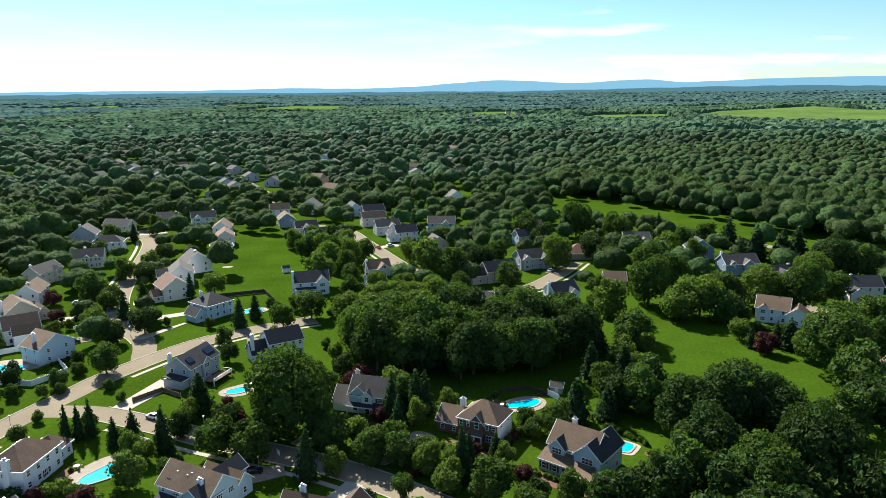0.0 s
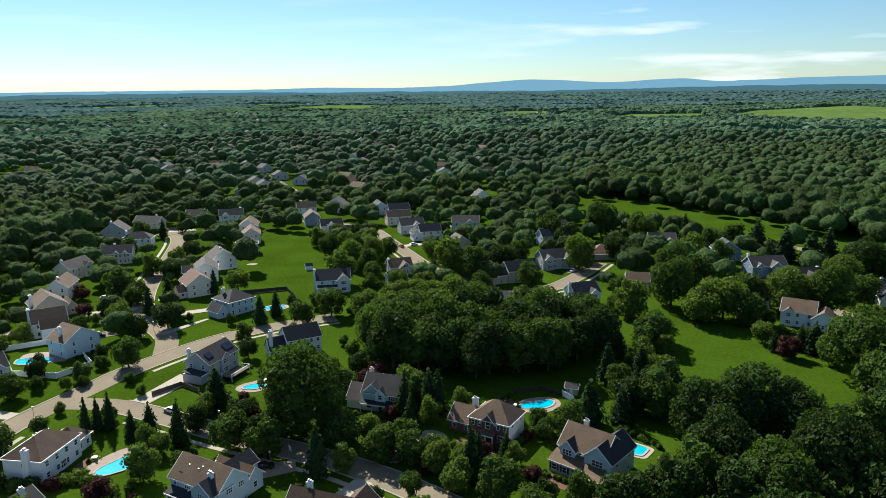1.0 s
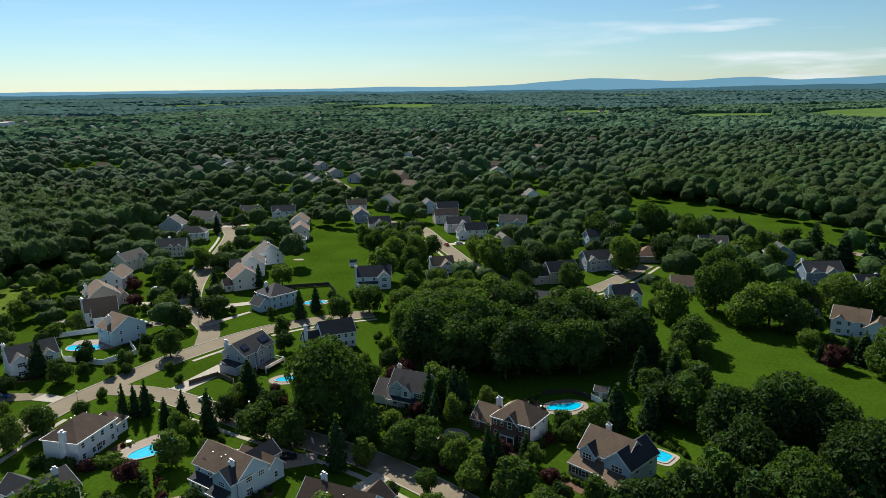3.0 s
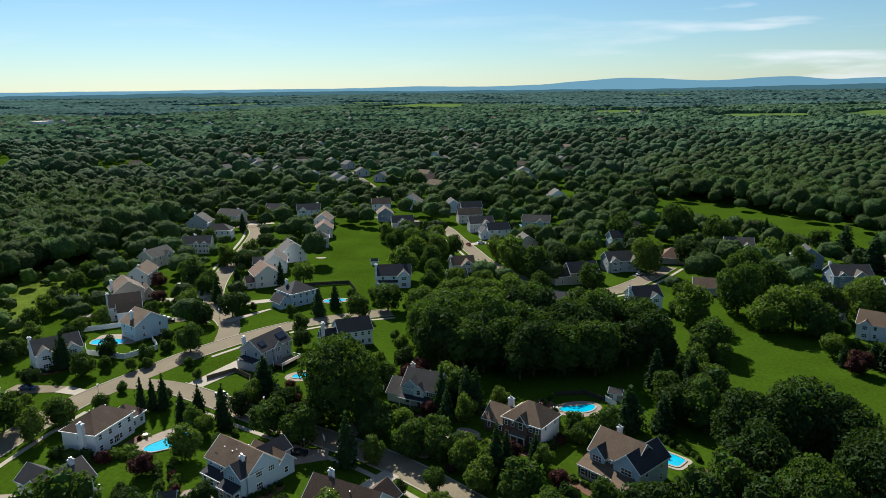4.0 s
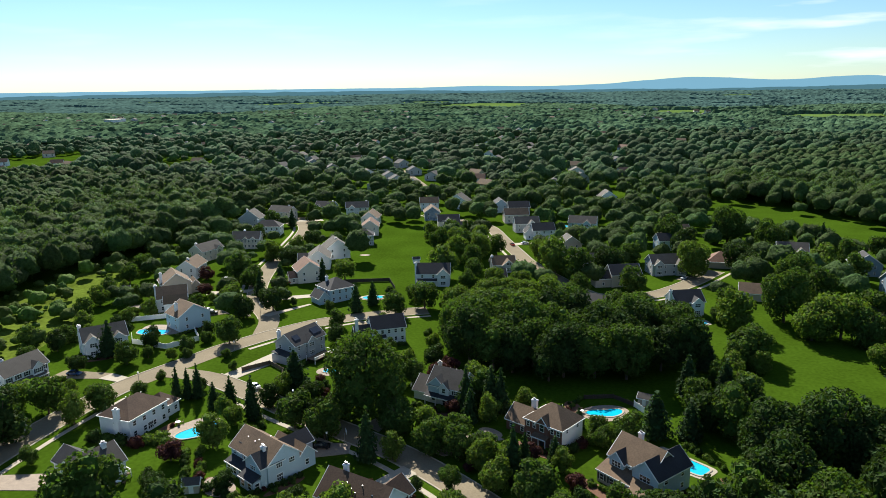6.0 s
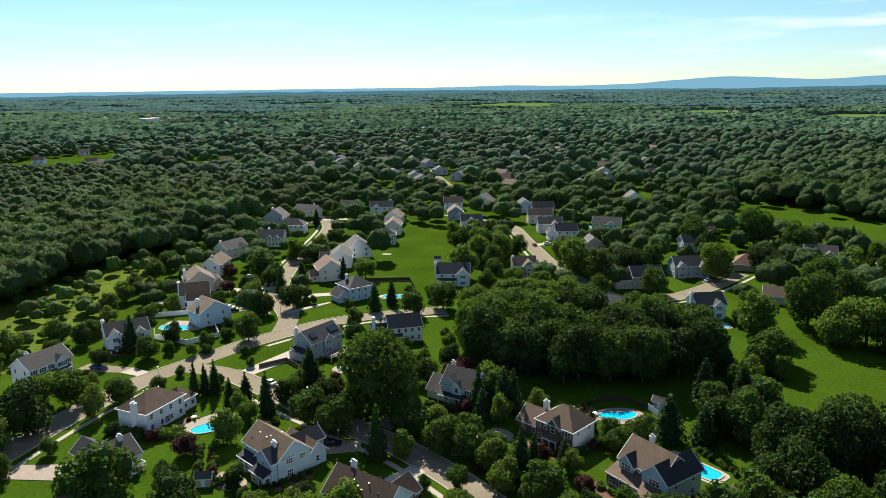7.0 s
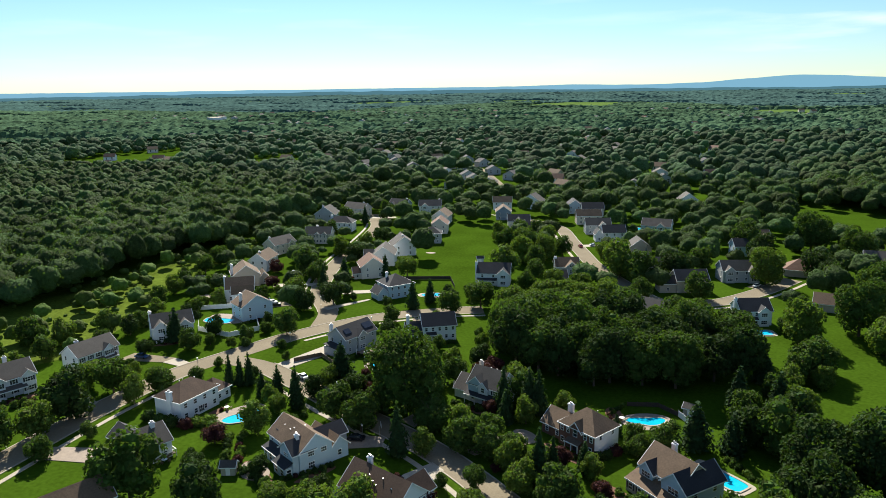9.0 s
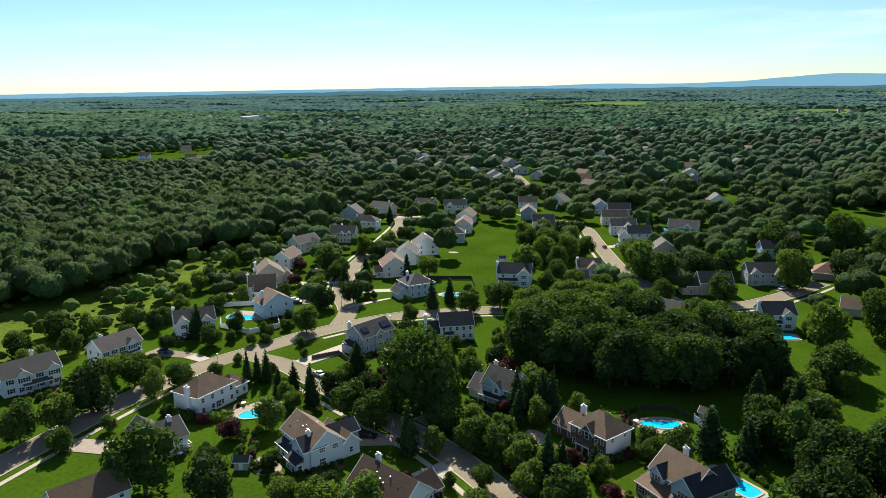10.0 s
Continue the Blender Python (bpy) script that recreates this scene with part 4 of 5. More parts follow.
# ---- trees ----
PHI = (1 + 5 ** 0.5) / 2
ICO_V = np.array([(-1, PHI, 0), (1, PHI, 0), (-1, -PHI, 0), (1, -PHI, 0), (0, -1, PHI), (0, 1, PHI), (0, -1, -PHI), (0, 1, -PHI), (PHI, 0, -1), (PHI, 0, 1), (-PHI, 0, -1), (-PHI, 0, 1)])
ICO_V = ICO_V / np.linalg.norm(ICO_V[0])
reach = np.linalg.norm(ICO_V[:, None] - ICO_V[None], axis=2) < 1.1
ICO_F = np.array([(i, j, k) for i in range(12) for j in range(i + 1, 12) for k in range(j + 1, 12) if reach[i, j] and reach[j, k] and reach[i, k]])
for q in ICO_F:
    if np.dot(np.cross(ICO_V[q[1]] - ICO_V[q[0]], ICO_V[q[2]] - ICO_V[q[0]]), ICO_V[q[0]]) < 0:
        q[1], q[2] = q[2], q[1]


def ico(level):
    v, f = ICO_V.copy(), ICO_F.copy()
    for _ in range(level):
        cache, vs, fs = {}, list(v), []
        for a, b, c in f:
            m = []
            for p, q in ((a, b), (b, c), (c, a)):
                key = (min(p, q), max(p, q))
                if key not in cache:
                    w = vs[p] + vs[q]
                    vs.append(w / np.linalg.norm(w))
                    cache[key] = len(vs) - 1
                m.append(cache[key])
            fs += [(a, m[0], m[2]), (m[0], b, m[1]), (m[2], m[1], c), (m[0], m[1], m[2])]
        v, f = np.array(vs), np.array(fs)
    return v, f


def leaves_at(points, normals, size, g):
    """Small bent leaf clumps, two triangles each."""
    n = len(points)
    normals = normals + g.normal(0, 0.55, (n, 3))
    normals /= np.linalg.norm(normals, axis=1)[:, None] + 1e-9
    side = np.cross(normals, g.normal(0, 1, (n, 3)))
    side /= np.linalg.norm(side, axis=1)[:, None] + 1e-9
    up = np.cross(normals, side)
    s = (size * g.uniform(0.55, 1.35, n))[:, None]
    corners = [points + side * s * g.uniform(0.5, 1.1, (n, 1)), points + up * s * g.uniform(0.4, 0.9, (n, 1)) + normals * s * 0.25,
               points - side * s * g.uniform(0.5, 1.1, (n, 1)), points - up * s * g.uniform(0.4, 0.9, (n, 1)) + normals * s * 0.2]
    v = np.stack(corners, 1).reshape(-1, 3)
    k = 4 * np.arange(n)[:, None]
    return v, np.concatenate([k + [0, 1, 2], k + [0, 2, 3]])


def merge(parts):
    vs, fs, k = [], [], 0
    for v, f in parts:
        vs.append(v)
        fs.append(f + k)
        k += len(v)
    return np.concatenate(vs), np.concatenate(fs)


def broad_crown(seed, lobes, leaves, size, level, tall=1.0, core=0.84):
    """A broadleaf crown of radius about 1, from 0.3 to 2.25 high: lobes with leaf clumps on them and gaps between."""
    g = np.random.default_rng(seed)
    centre, radius = [np.array((0, 0, 1.1 * tall))], [0.64]
    for i in range(lobes):
        a, z = 2.4 * i + g.uniform(-0.5, 0.5), g.uniform(-0.95, 0.95)
        s = math.sqrt(max(0.35 if z < 0 else 0.05, 1 - z * z)) * g.uniform(0.85, 1.1)
        centre.append(np.array((0.62 * s * math.cos(a), 0.62 * s * math.sin(a), (1.1 + 0.72 * z) * tall)))
        radius.append(g.uniform(0.26, 0.44))
    centre, radius = np.array(centre), np.array(radius)
    parts = []
    v0, f0 = ico(level)
    for c, r in zip(centre, radius):
        parts.append((c + v0 * r * core * (1 + g.normal(0, 0.10, (len(v0), 1))), f0))
    pick = g.choice(len(radius), leaves * 2, p=radius ** 2 / (radius ** 2).sum())
    u = g.normal(0, 1, (leaves * 2, 3))
    u[:, 2] = u[:, 2] * 0.9 + 0.15
    u /= np.linalg.norm(u, axis=1)[:, None]
    pts = centre[pick] + u * (radius[pick] * g.uniform(0.9, 1.14, leaves * 2))[:, None]
    gap = np.linalg.norm(pts[:, None] - centre[None], axis=2) - 0.86 * radius[None]
    ok = (gap > 0).all(1)
    pts, u = pts[ok][:leaves], u[ok][:leaves]
    parts.append(leaves_at(pts, u, size, g))
    return merge(parts)


def spruce_crown(seed, leaves, size):
    """A conifer 1 high and about 1 in radius at its foot, in drooping whorls."""
    g = np.random.default_rng(seed)
    z = 1 - np.sqrt(g.uniform(0, 1, leaves)) * 0.95
    z = np.where(g.uniform(0, 1, leaves) < 0.06, z * 0.3, z)
    tier = 0.78 + 0.22 * np.cos(z * 2 * math.pi * 9 + g.uniform(0, 0.8, leaves))
    a = g.uniform(0, 2 * math.pi, leaves)
    r = (1 - z) ** 0.72 * np.clip(0.55 + 4 * z, 0, 1) * tier * g.uniform(0.62, 1.16, leaves) * (0.85 + 0.15 * np.sin(3 * a + seed + 5 * z))
    pts = np.stack([r * np.cos(a), r * np.sin(a), z], 1)
    nor = np.stack([np.cos(a), np.sin(a), np.full(leaves, 0.8)], 1)
    lv, lf = leaves_at(pts, nor, size, g)
    lv = np.stack([lv[:, 0], lv[:, 1], pts[:, 2].repeat(4) + (lv[:, 2] - pts[:, 2].repeat(4)) * 0.35], 1)
    n = 11
    k = np.arange(n)
    ring = np.stack([0.55 * np.cos(2 * math.pi * k / n) * (1 + 0.12 * (k % 2)), 0.55 * np.sin(2 * math.pi * k / n), np.full(n, 0.1)], 1)
    cv = np.concatenate([ring, [[0, 0, 0.97]]])
    cf = np.array([(i, (i + 1) % n, n) for i in range(n)])
    return merge([(cv, cf), (lv, lf)])


def trunk_geo(seed, h, r, limbs=5):
    """A tapered trunk of unit tree height with limbs into the crown."""
    g = random.Random(seed)
    geos = []

    def limb(p, q, r0, r1, n=7):
        axis = (q - p).normalized()
        s = axis.orthogonal().normalized()
        t = axis.cross(s)
        v = [tuple(p + (s * math.cos(2 * math.pi * i / n) + t * math.sin(2 * math.pi * i / n)) * r0) for i in range(n)]
        v += [tuple(q + (s * math.cos(2 * math.pi * i / n) + t * math.sin(2 * math.pi * i / n)) * r1) for i in range(n)]
        geos.append((v, [(i, (i + 1) % n, (i + 1) % n + n, i + n) for i in range(n)]))

    fork = Vector((g.uniform(-0.04, 0.04), g.uniform(-0.04, 0.04), h * 0.42))
    limb(Vector((0, 0, -0.03)), fork, r, r * 0.7)
    for i in range(limbs):
        a = 2 * math.pi * i / limbs + g.uniform(-0.4, 0.4)
        limb(fork - Vector((0, 0, 0.05 * h * g.random())), Vector((0.5 * math.cos(a), 0.5 * math.sin(a), h * g.uniform(0.6, 0.85))), r * 0.45, r * 0.12, 5)
    return join_geo(geos)


CROWNS = {}
BROAD = [broad_crown(20 + i, 15 + i % 3, 1250, 0.088, 0, 1.0 + 0.06 * (i % 3 - 1), 0.76) for i in range(5)]
BIG = [broad_crown(40 + i, 26, 4800, 0.058, 0, 1.0, 0.60) for i in range(3)]
DOME = [broad_crown(50 + i, 22, 2300, 0.068, 0, 1.02, 0.72) for i in range(4)]
SPRUCE = [spruce_crown(60 + i, 900, 0.14) for i in range(3)]
SHRUB = [broad_crown(80 + i, 7, 260, 0.16, 0, 0.72) for i in range(3)]
TRUNKS = [mesh_from("trunk", *trunk_geo(i, 2.2, 0.06), BARK) for i in range(3)]
STEM = mesh_from("trunk", *trunk_geo(9, 0.9, 0.035, 0), BARK)


def crown_mesh(kind, i, mat):
    key = (kind, i, mat.name)
    if key not in CROWNS:
        bank = {"broad": BROAD, "big": BIG, "dome": DOME, "spruce": SPRUCE, "shrub": SHRUB}[kind]
        CROWNS[key] = mesh_arrays("crown", *bank[i % len(bank)], mat)
    return CROWNS[key]


TREES = []
pick_tree = random.Random(5)
LABELS = {LEAF.name: "broadleaf tree with a full mid-green crown", LEAF_WARM.name: "broadleaf tree with a bright yellow-green crown", LEAF_DARK.name: "broadleaf tree with a dense dark green crown", LEAF_PURPLE.name: "ornamental tree with dark purple leaves"}


def crowded(x, y, r):
    return any((x - a) ** 2 + (y - b) ** 2 < (0.6 * max(r, c)) ** 2 for a, b, c in TREES)


def tree(x, y, r, mat=None, tall=1.0, shape=""):
    shade_toned = x > 40 and y < 192     # mostly dark leaves beside the lawns, painting in the shade on this wood
    mat = mat or pick_tree.choice((LEAF_DARK, LEAF, LEAF_DARK, LEAF_DARK) if shade_toned else (LEAF, LEAF, LEAF_WARM, LEAF_DARK))
    if crowded(x, y, r):
        return
    e = thing("tree", x, y, pick_tree.uniform(0, 360))
    e.scale = (r, r * pick_tree.uniform(0.9, 1.08), r * tall * pick_tree.uniform(0.92, 1.1))
    i = pick_tree.randrange(5)
    put("trunk", TRUNKS[i % 3], e)
    put("crown", crown_mesh(shape or ("big" if r > 8 else "broad"), i, mat), e)
    tagged(e, LABELS[mat.name], "tree", group="trees of the estate")
    TREES.append((x, y, r))


def spruce(x, y, r, h):
    if crowded(x, y, r):
        return
    r = r * (1.5 if r < 2 else 1.2)
    e = thing("conifer", x, y, pick_tree.uniform(0, 360))
    e.scale = (r, r, h)
    i = pick_tree.randrange(3)
    put("trunk", STEM, e)
    put("crown", crown_mesh("spruce", i, NEEDLE), e)
    tagged(e, "dark green conifer with a pointed crown", "conifer", group="conifers of the estate")
    TREES.append((x, y, r))


def shrub(x, y, r, mat=None):
    e = new("shrub", crown_mesh("shrub", pick_tree.randrange(3), mat or pick_tree.choice((LEAF, LEAF_DARK, LEAF_WARM))))
    e.matrix_world = pose(x, y, -0.25 * r, 0, 0, pick_tree.uniform(0, 360))
    e.scale = (r, r, r * 0.95)
    names = {LEAF_PURPLE.name: "rounded purple-leaved garden shrub"}
    tagged(e, names.get(e.data.materials[0].name, "rounded green garden shrub on the lawn"), "shrub", group="garden shrubs")


for x, y, r in [(-29.3, 169.7, 10.5), (-36.0, 166.2, 4.7), (-44.9, 158.9, 5.4), (-35.2, 154.7, 4.9), (-17.7, 159.9, 5.3), (-6.6, 156.2, 4.7), (-0.2, 151.9, 4.3), (5.9, 147.2, 3.9), (0.2, 138.2, 2.7), (-15.7, 148.2, 2.9), (18.9, 134.9, 4.9), (-61.0, 145.8, 4.0), (-102.2, 159.7, 4.7), (-103.9, 150.5, 3.9), (-113.6, 137.3, 7.7), (-115.3, 154.8, 5.4), (-124.9, 155.4, 4.6), (-93.1, 214.2, 4.6), (-102.0, 214.1, 2.1), (-104.3, 196.9, 2.0)]:
    tree(x, y, r, LEAF if r > 8 else None)
for x, y, r in [(-100.3, 199.5, 2.0), (-80.3, 192.6, 1.7), (-62.2, 237.4, 3.6), (-57.3, 178.3, 3.5), (-44.8, 254.2, 5.0)]:
    tree(x, y, r)
for x, y, r in [(-35.8, 265.8, 6.1), (-82.2, 302.2, 5.5), (-129.0, 290.2, 6.3), (-101.7, 241.8, 4.6), (-94.8, 252.7, 5.4), (-114.3, 256.0, 4.9), (-112.7, 126.2, 5.1), (-115.9, 117.3, 5.0), (-51.5, 111.5, 5.2), (-68.5, 110.4, 7.6), (-18.5, 117.3, 4.8), (-27.0, 114.0, 4.9), (-61.3, 157.8, 2.8), (-130.8, 330.7, 5.4), (-119.1, 283.5, 5.3), (-118.5, 321.5, 5.2), (-125.5, 350.2, 5.0), (-167.4, 407.4, 6.2), (-159.2, 373.4, 5.1), (-152.8, 439.6, 6.5)]:
    tree(x, y, r)
for x, y, r in [(-125.0, 367.7, 4.9), (-51.0, 366.0, 6.4), (-36.0, 343.0, 7.6), (-38.0, 311.5, 7.1), (-61.0, 391.0, 5.8), (9.0, 337.4, 6.3), (22.0, 317.2, 7.7)]:
    tree(x, y, r)
for x, y, r, h in [(3.5, 177.7, 3.4, 13.6), (-2.8, 175.2, 3.0, 14.0), (-21.4, 146.1, 2.9, 13.9), (-84.6, 168.3, 1.6, 10.5), (-82.5, 170.4, 1.5, 9.4), (-79.9, 171.4, 1.6, 10.8), (-58.5, 162.2, 2.8, 12.3), (-55.8, 184.1, 4.4, 11.8), (-127.0, 196.3, 3.9, 12.6), (-61.0, 256.0, 3.2, 11.8), (-57.4, 266.0, 3.0, 10.2), (-108.1, 269.2, 3.0, 12.1), (13.4, 143.1, 2.8, 14.2), (-91.4, 298.1, 2.6, 11.1), (56.5, 198.4, 3.8, 12.2), (64.5, 218.8, 4.0, 9.6), (-96.0, 153.3, 1.2, 5.5), (-158.8, 418.7, 3.0, 11.7)]:
    spruce(x, y, r, h)
for x, y, r, h in [(5.4, 418.5, 4.4, 15.5), (-107.2, 287.5, 3.4, 11.0)]:
    spruce(x, y, r, h)
for x, y, r in [(-14.6, 195.2, 3.9), (-62.1, 156.4, 3.5), (-145.7, 291.4, 3.9), (-132.5, 267.2, 3.4), (27.5, 142.6, 2.6), (16.5, 153.7, 2.5), (-67.4, 137.9, 3.1), (-7.6, 126.4, 3.7), (-16.5, 133.8, 1.7), (2.9, 146.2, 1.4), (-49.0, 186.8, 1.8), (0.3, 134.2, 1.3)]:
    tree(x, y, r, LEAF_PURPLE, 0.85)
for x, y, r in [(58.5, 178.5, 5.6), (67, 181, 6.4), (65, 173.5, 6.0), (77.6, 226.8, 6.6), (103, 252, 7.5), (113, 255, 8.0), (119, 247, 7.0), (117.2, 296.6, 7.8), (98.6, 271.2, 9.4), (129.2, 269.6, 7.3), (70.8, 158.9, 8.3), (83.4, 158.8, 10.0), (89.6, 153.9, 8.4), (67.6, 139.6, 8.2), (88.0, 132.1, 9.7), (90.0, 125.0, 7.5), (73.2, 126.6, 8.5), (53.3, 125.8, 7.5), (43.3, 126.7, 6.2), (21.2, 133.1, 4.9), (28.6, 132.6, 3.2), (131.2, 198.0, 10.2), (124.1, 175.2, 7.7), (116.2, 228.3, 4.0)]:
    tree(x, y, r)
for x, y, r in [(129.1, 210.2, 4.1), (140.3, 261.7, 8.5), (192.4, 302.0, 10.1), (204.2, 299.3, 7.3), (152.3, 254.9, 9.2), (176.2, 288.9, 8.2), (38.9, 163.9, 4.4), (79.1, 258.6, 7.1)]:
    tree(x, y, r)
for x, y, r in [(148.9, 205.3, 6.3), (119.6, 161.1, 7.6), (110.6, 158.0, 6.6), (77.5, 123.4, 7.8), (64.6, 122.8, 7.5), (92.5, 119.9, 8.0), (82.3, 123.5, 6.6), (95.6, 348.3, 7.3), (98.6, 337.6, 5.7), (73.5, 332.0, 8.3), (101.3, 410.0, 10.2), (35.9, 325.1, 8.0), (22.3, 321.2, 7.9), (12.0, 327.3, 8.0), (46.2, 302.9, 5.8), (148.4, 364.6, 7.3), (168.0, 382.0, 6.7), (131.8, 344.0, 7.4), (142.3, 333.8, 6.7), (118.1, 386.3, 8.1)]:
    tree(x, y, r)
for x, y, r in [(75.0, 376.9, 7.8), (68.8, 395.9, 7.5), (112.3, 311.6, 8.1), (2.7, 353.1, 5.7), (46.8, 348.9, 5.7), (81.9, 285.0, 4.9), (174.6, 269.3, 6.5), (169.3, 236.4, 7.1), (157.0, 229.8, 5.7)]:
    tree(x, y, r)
for x, y, r, h in [(57.3, 198.8, 3.5, 11.8), (128.9, 218.5, 3.8, 11.0), (178.1, 343.5, 6.5, 17.7), (186.2, 333.9, 6.8, 17.5), (196.5, 338.6, 6.6, 17.9), (176.4, 372.1, 6.6, 16.7), (144.1, 391.3, 4.0, 16.2), (45.7, 171.2, 4.3, 12.3), (54.0, 171.4, 3.6, 10.8), (166.0, 335.8, 3.0, 12.7), (125.8, 221.6, 2.5, 8.9), (15.4, 148.4, 2.3, 9.9), (116.8, 220.9, 2.1, 7.4), (66.5, 198.0, 3.5, 11.9), (94.0, 406.9, 4.0, 14.1)]:
    spruce(x, y, r, h)
for x, y, r in [(119.0, 215.6, 4.3), (28.6, 142.7, 3.1), (36.6, 139.2, 1.5), (-6.1, 174.9, 2.6), (-12.4, 200.6, 3.5), (134.1, 368.2, 3.5), (-42.6, 174.4, 2.7)]:
    tree(x, y, r, LEAF_PURPLE, 0.85)

for x, y, r in [(-20, 160, 4.4), (-8, 152.8, 4.2), (2.5, 146.5, 4.0), (10, 139.5, 4.0), (-36, 167.8, 4.4), (-46, 173, 4.0)]:
    tree(x, y, r)
for x, y, r in [(-22, 166, 5.0), (-28, 171, 4.6), (-11, 163.5, 4.8), (-2, 159, 4.6), (6, 153, 4.2), (12, 148, 4.0), (-40, 160.5, 4.8), (-33, 177, 4.6), (-38, 182, 5.0), (-24, 181, 3.2), (4, 172, 4.4), (1, 182, 5.0), (-2, 190, 5.4), (-22, 192, 4.8), (-33, 196, 5.4), (-37, 204, 5.6), (24, 150, 3.6), (36, 133, 4.8), (26, 127, 5.0), (12, 140, 4.4), (-57, 170, 4.2), (-66, 161, 3.4), (58, 190, 5.4)]:
    tree(x, y, 0.82 * r)
for x, y, r in [(82, 232, 4.6), (73, 221, 4.2), (80, 219, 3.6), (70, 211, 4.6), (66, 204, 4.0), (72, 196, 4.4), (-158, 170, 4.0), (-163, 182, 4.6), (-150, 206, 3.6), (-157, 196, 4.2), (-170, 160, 5.0), (-172, 177, 5.0), (-156, 152, 4.2), (-163, 142, 4.6), (-154, 218, 4.0), (-163, 230, 4.4), (-168, 246, 4.4), (-176, 262, 4.2), (-178, 280, 4.8), (-184, 300, 4.6), (-150, 186, 3.2)]:
    tree(x, y, r, pick_tree.choice((LEAF, LEAF_WARM)))
for x, y, r, h in [(-26, 187, 3.0, 12), (6, 178, 3.2, 13), (-1, 170, 2.6, 10), (22, 152, 2.2, 8), (27, 172, 1.6, 6), (-68, 168, 2.4, 9), (-72, 166, 2.2, 8)]:
    spruce(x, y, r, h)

for x, y, r in [(-44, 372, 5.6), (-37, 354, 6.2), (-27, 350, 5.8), (-20, 362, 5.2), (-31, 378, 5.4), (-41, 396, 5.2), (-52, 404, 4.8), (-24, 314, 4.6), (-28, 331, 5.6), (-22, 288, 4.6), (-11, 291, 5.0), (0, 289, 5.2), (12, 284, 4.8), (24, 290, 4.6)]:
    tree(x, y, r, pick_tree.choice((LEAF, LEAF_WARM, LEAF)), 1.05, "dome")

# ---- groves and woods ----
ROAD_PTS = np.array([(p.x, p.y) for line in ROAD_LINES.values() for p in line])
GREEN = [(-82, 296), (-88, 330), (-87, 372), (-94, 400), (-106, 440), (-78, 436), (-60, 385), (-43, 347), (-37, 320), (-41, 288), (-58, 282), (-66, 296)]
LAWN_A = [(60, 262), (75, 236), (84, 205), (95, 178), (112, 150), (122, 132), (165, 120), (150, 168), (138, 200), (126, 232), (118, 262), (100, 275)]
LAWN_B = [(-8, 205), (12, 190), (24, 172), (50, 168), (62, 178), (56, 203), (44, 199), (26, 189), (10, 193)]
FIELD_C = [(108, 572), (131, 540), (153, 514), (187, 478), (206, 444), (218, 416), (240, 370), (300, 285), (290, 262), (222, 335), (190, 365), (160, 395), (140, 420), (124, 448), (110, 476), (102, 515)]
FIELD_D = [(-700, 690), (-705, 800), (-670, 880), (-575, 765), (-540, 700), (-560, 615), (-630, 600)]
FIELD_K = [(-474, 765), (-460, 835), (-395, 755), (-365, 700), (-430, 690)]
FIELD_E = [(413, 1790), (515, 1940), (700, 1930), (640, 1700), (500, 1700)]
FIELD_F = [(886, 2020), (1250, 2180), (1290, 1640), (966, 1400), (760, 1540), (735, 1850)]
FIELD_G = [(535, 1355), (660, 1310), (630, 1240), (520, 1262)]
FIELD_H = [(-600, 2420), (-423, 2800), (-200, 2760), (-240, 2380)]
FIELD_I = [(100, 545), (150, 552), (150, 490), (116, 488)]
FIELD_J = [(-1400, 2650), (-1060, 3000), (-900, 2900), (-1250, 2550)]
OPEN = [GREEN, LAWN_A, LAWN_B, FIELD_C, FIELD_D, FIELD_E, FIELD_F, FIELD_G, FIELD_H, FIELD_I, FIELD_J, FIELD_K, MEADOW_EDGE]


def free(x, y, r, road=5.5, trees=True):
    if any(inside(x, y, poly) for poly in OPEN):
        return False
    if ((ROAD_PTS - (x, y)) ** 2).sum(1).min() < (road + 0.5 * r) ** 2:
        return False
    if any((x - a) ** 2 + (y - b) ** 2 < (c + 0.4 * r) ** 2 for a, b, c in CLEAR):
        return False
    return not trees or not any((x - a) ** 2 + (y - b) ** 2 < (0.75 * (c + r)) ** 2 for a, b, c in TREES)


def fill(poly, step, seed):
    g = random.Random(seed)
    xs, ys = [p[0] for p in poly], [p[1] for p in poly]
    y = min(ys)
    while y < max(ys):
        x = min(xs)
        while x < max(xs):
            q = (x + g.uniform(-0.4, 0.4) * step, y + g.uniform(-0.4, 0.4) * step)
            if inside(*q, poly):
                yield (*q, g)
            x += step
        y += step


GROVE = [(-25, 238), (-22, 222), (-8, 207), (10, 197), (24, 196), (42, 208), (60, 218), (62, 242), (54, 257), (34, 266), (14, 272), (-8, 276), (-18, 272), (-26, 258)]
for x, y, g in fill(GROVE, 8.2, 3):
    if free(x, y, 3, trees=False):
        back = y > 236 + 0.3 * x
        tree(x, y, g.uniform(5.0, 7.0) if back else g.uniform(6.0, 8.6), g.choice((LEAF, LEAF_WARM, LEAF, LEAF_WARM) if back else (LEAF, LEAF_DARK, LEAF_DARK, LEAF)), 0.92 if back else 1.06, "dome")
NEAR_WOOD = [(46, 132), (60, 138), (66, 132), (80, 140), (100, 138), (112, 128), (125, 100), (60, 96), (44, 118)]
for x, y, g in fill(NEAR_WOOD, 9.0, 4):
    if free(x, y, 3):
        tree(x, y, g.uniform(4.5, 6.5), None, 1.15)

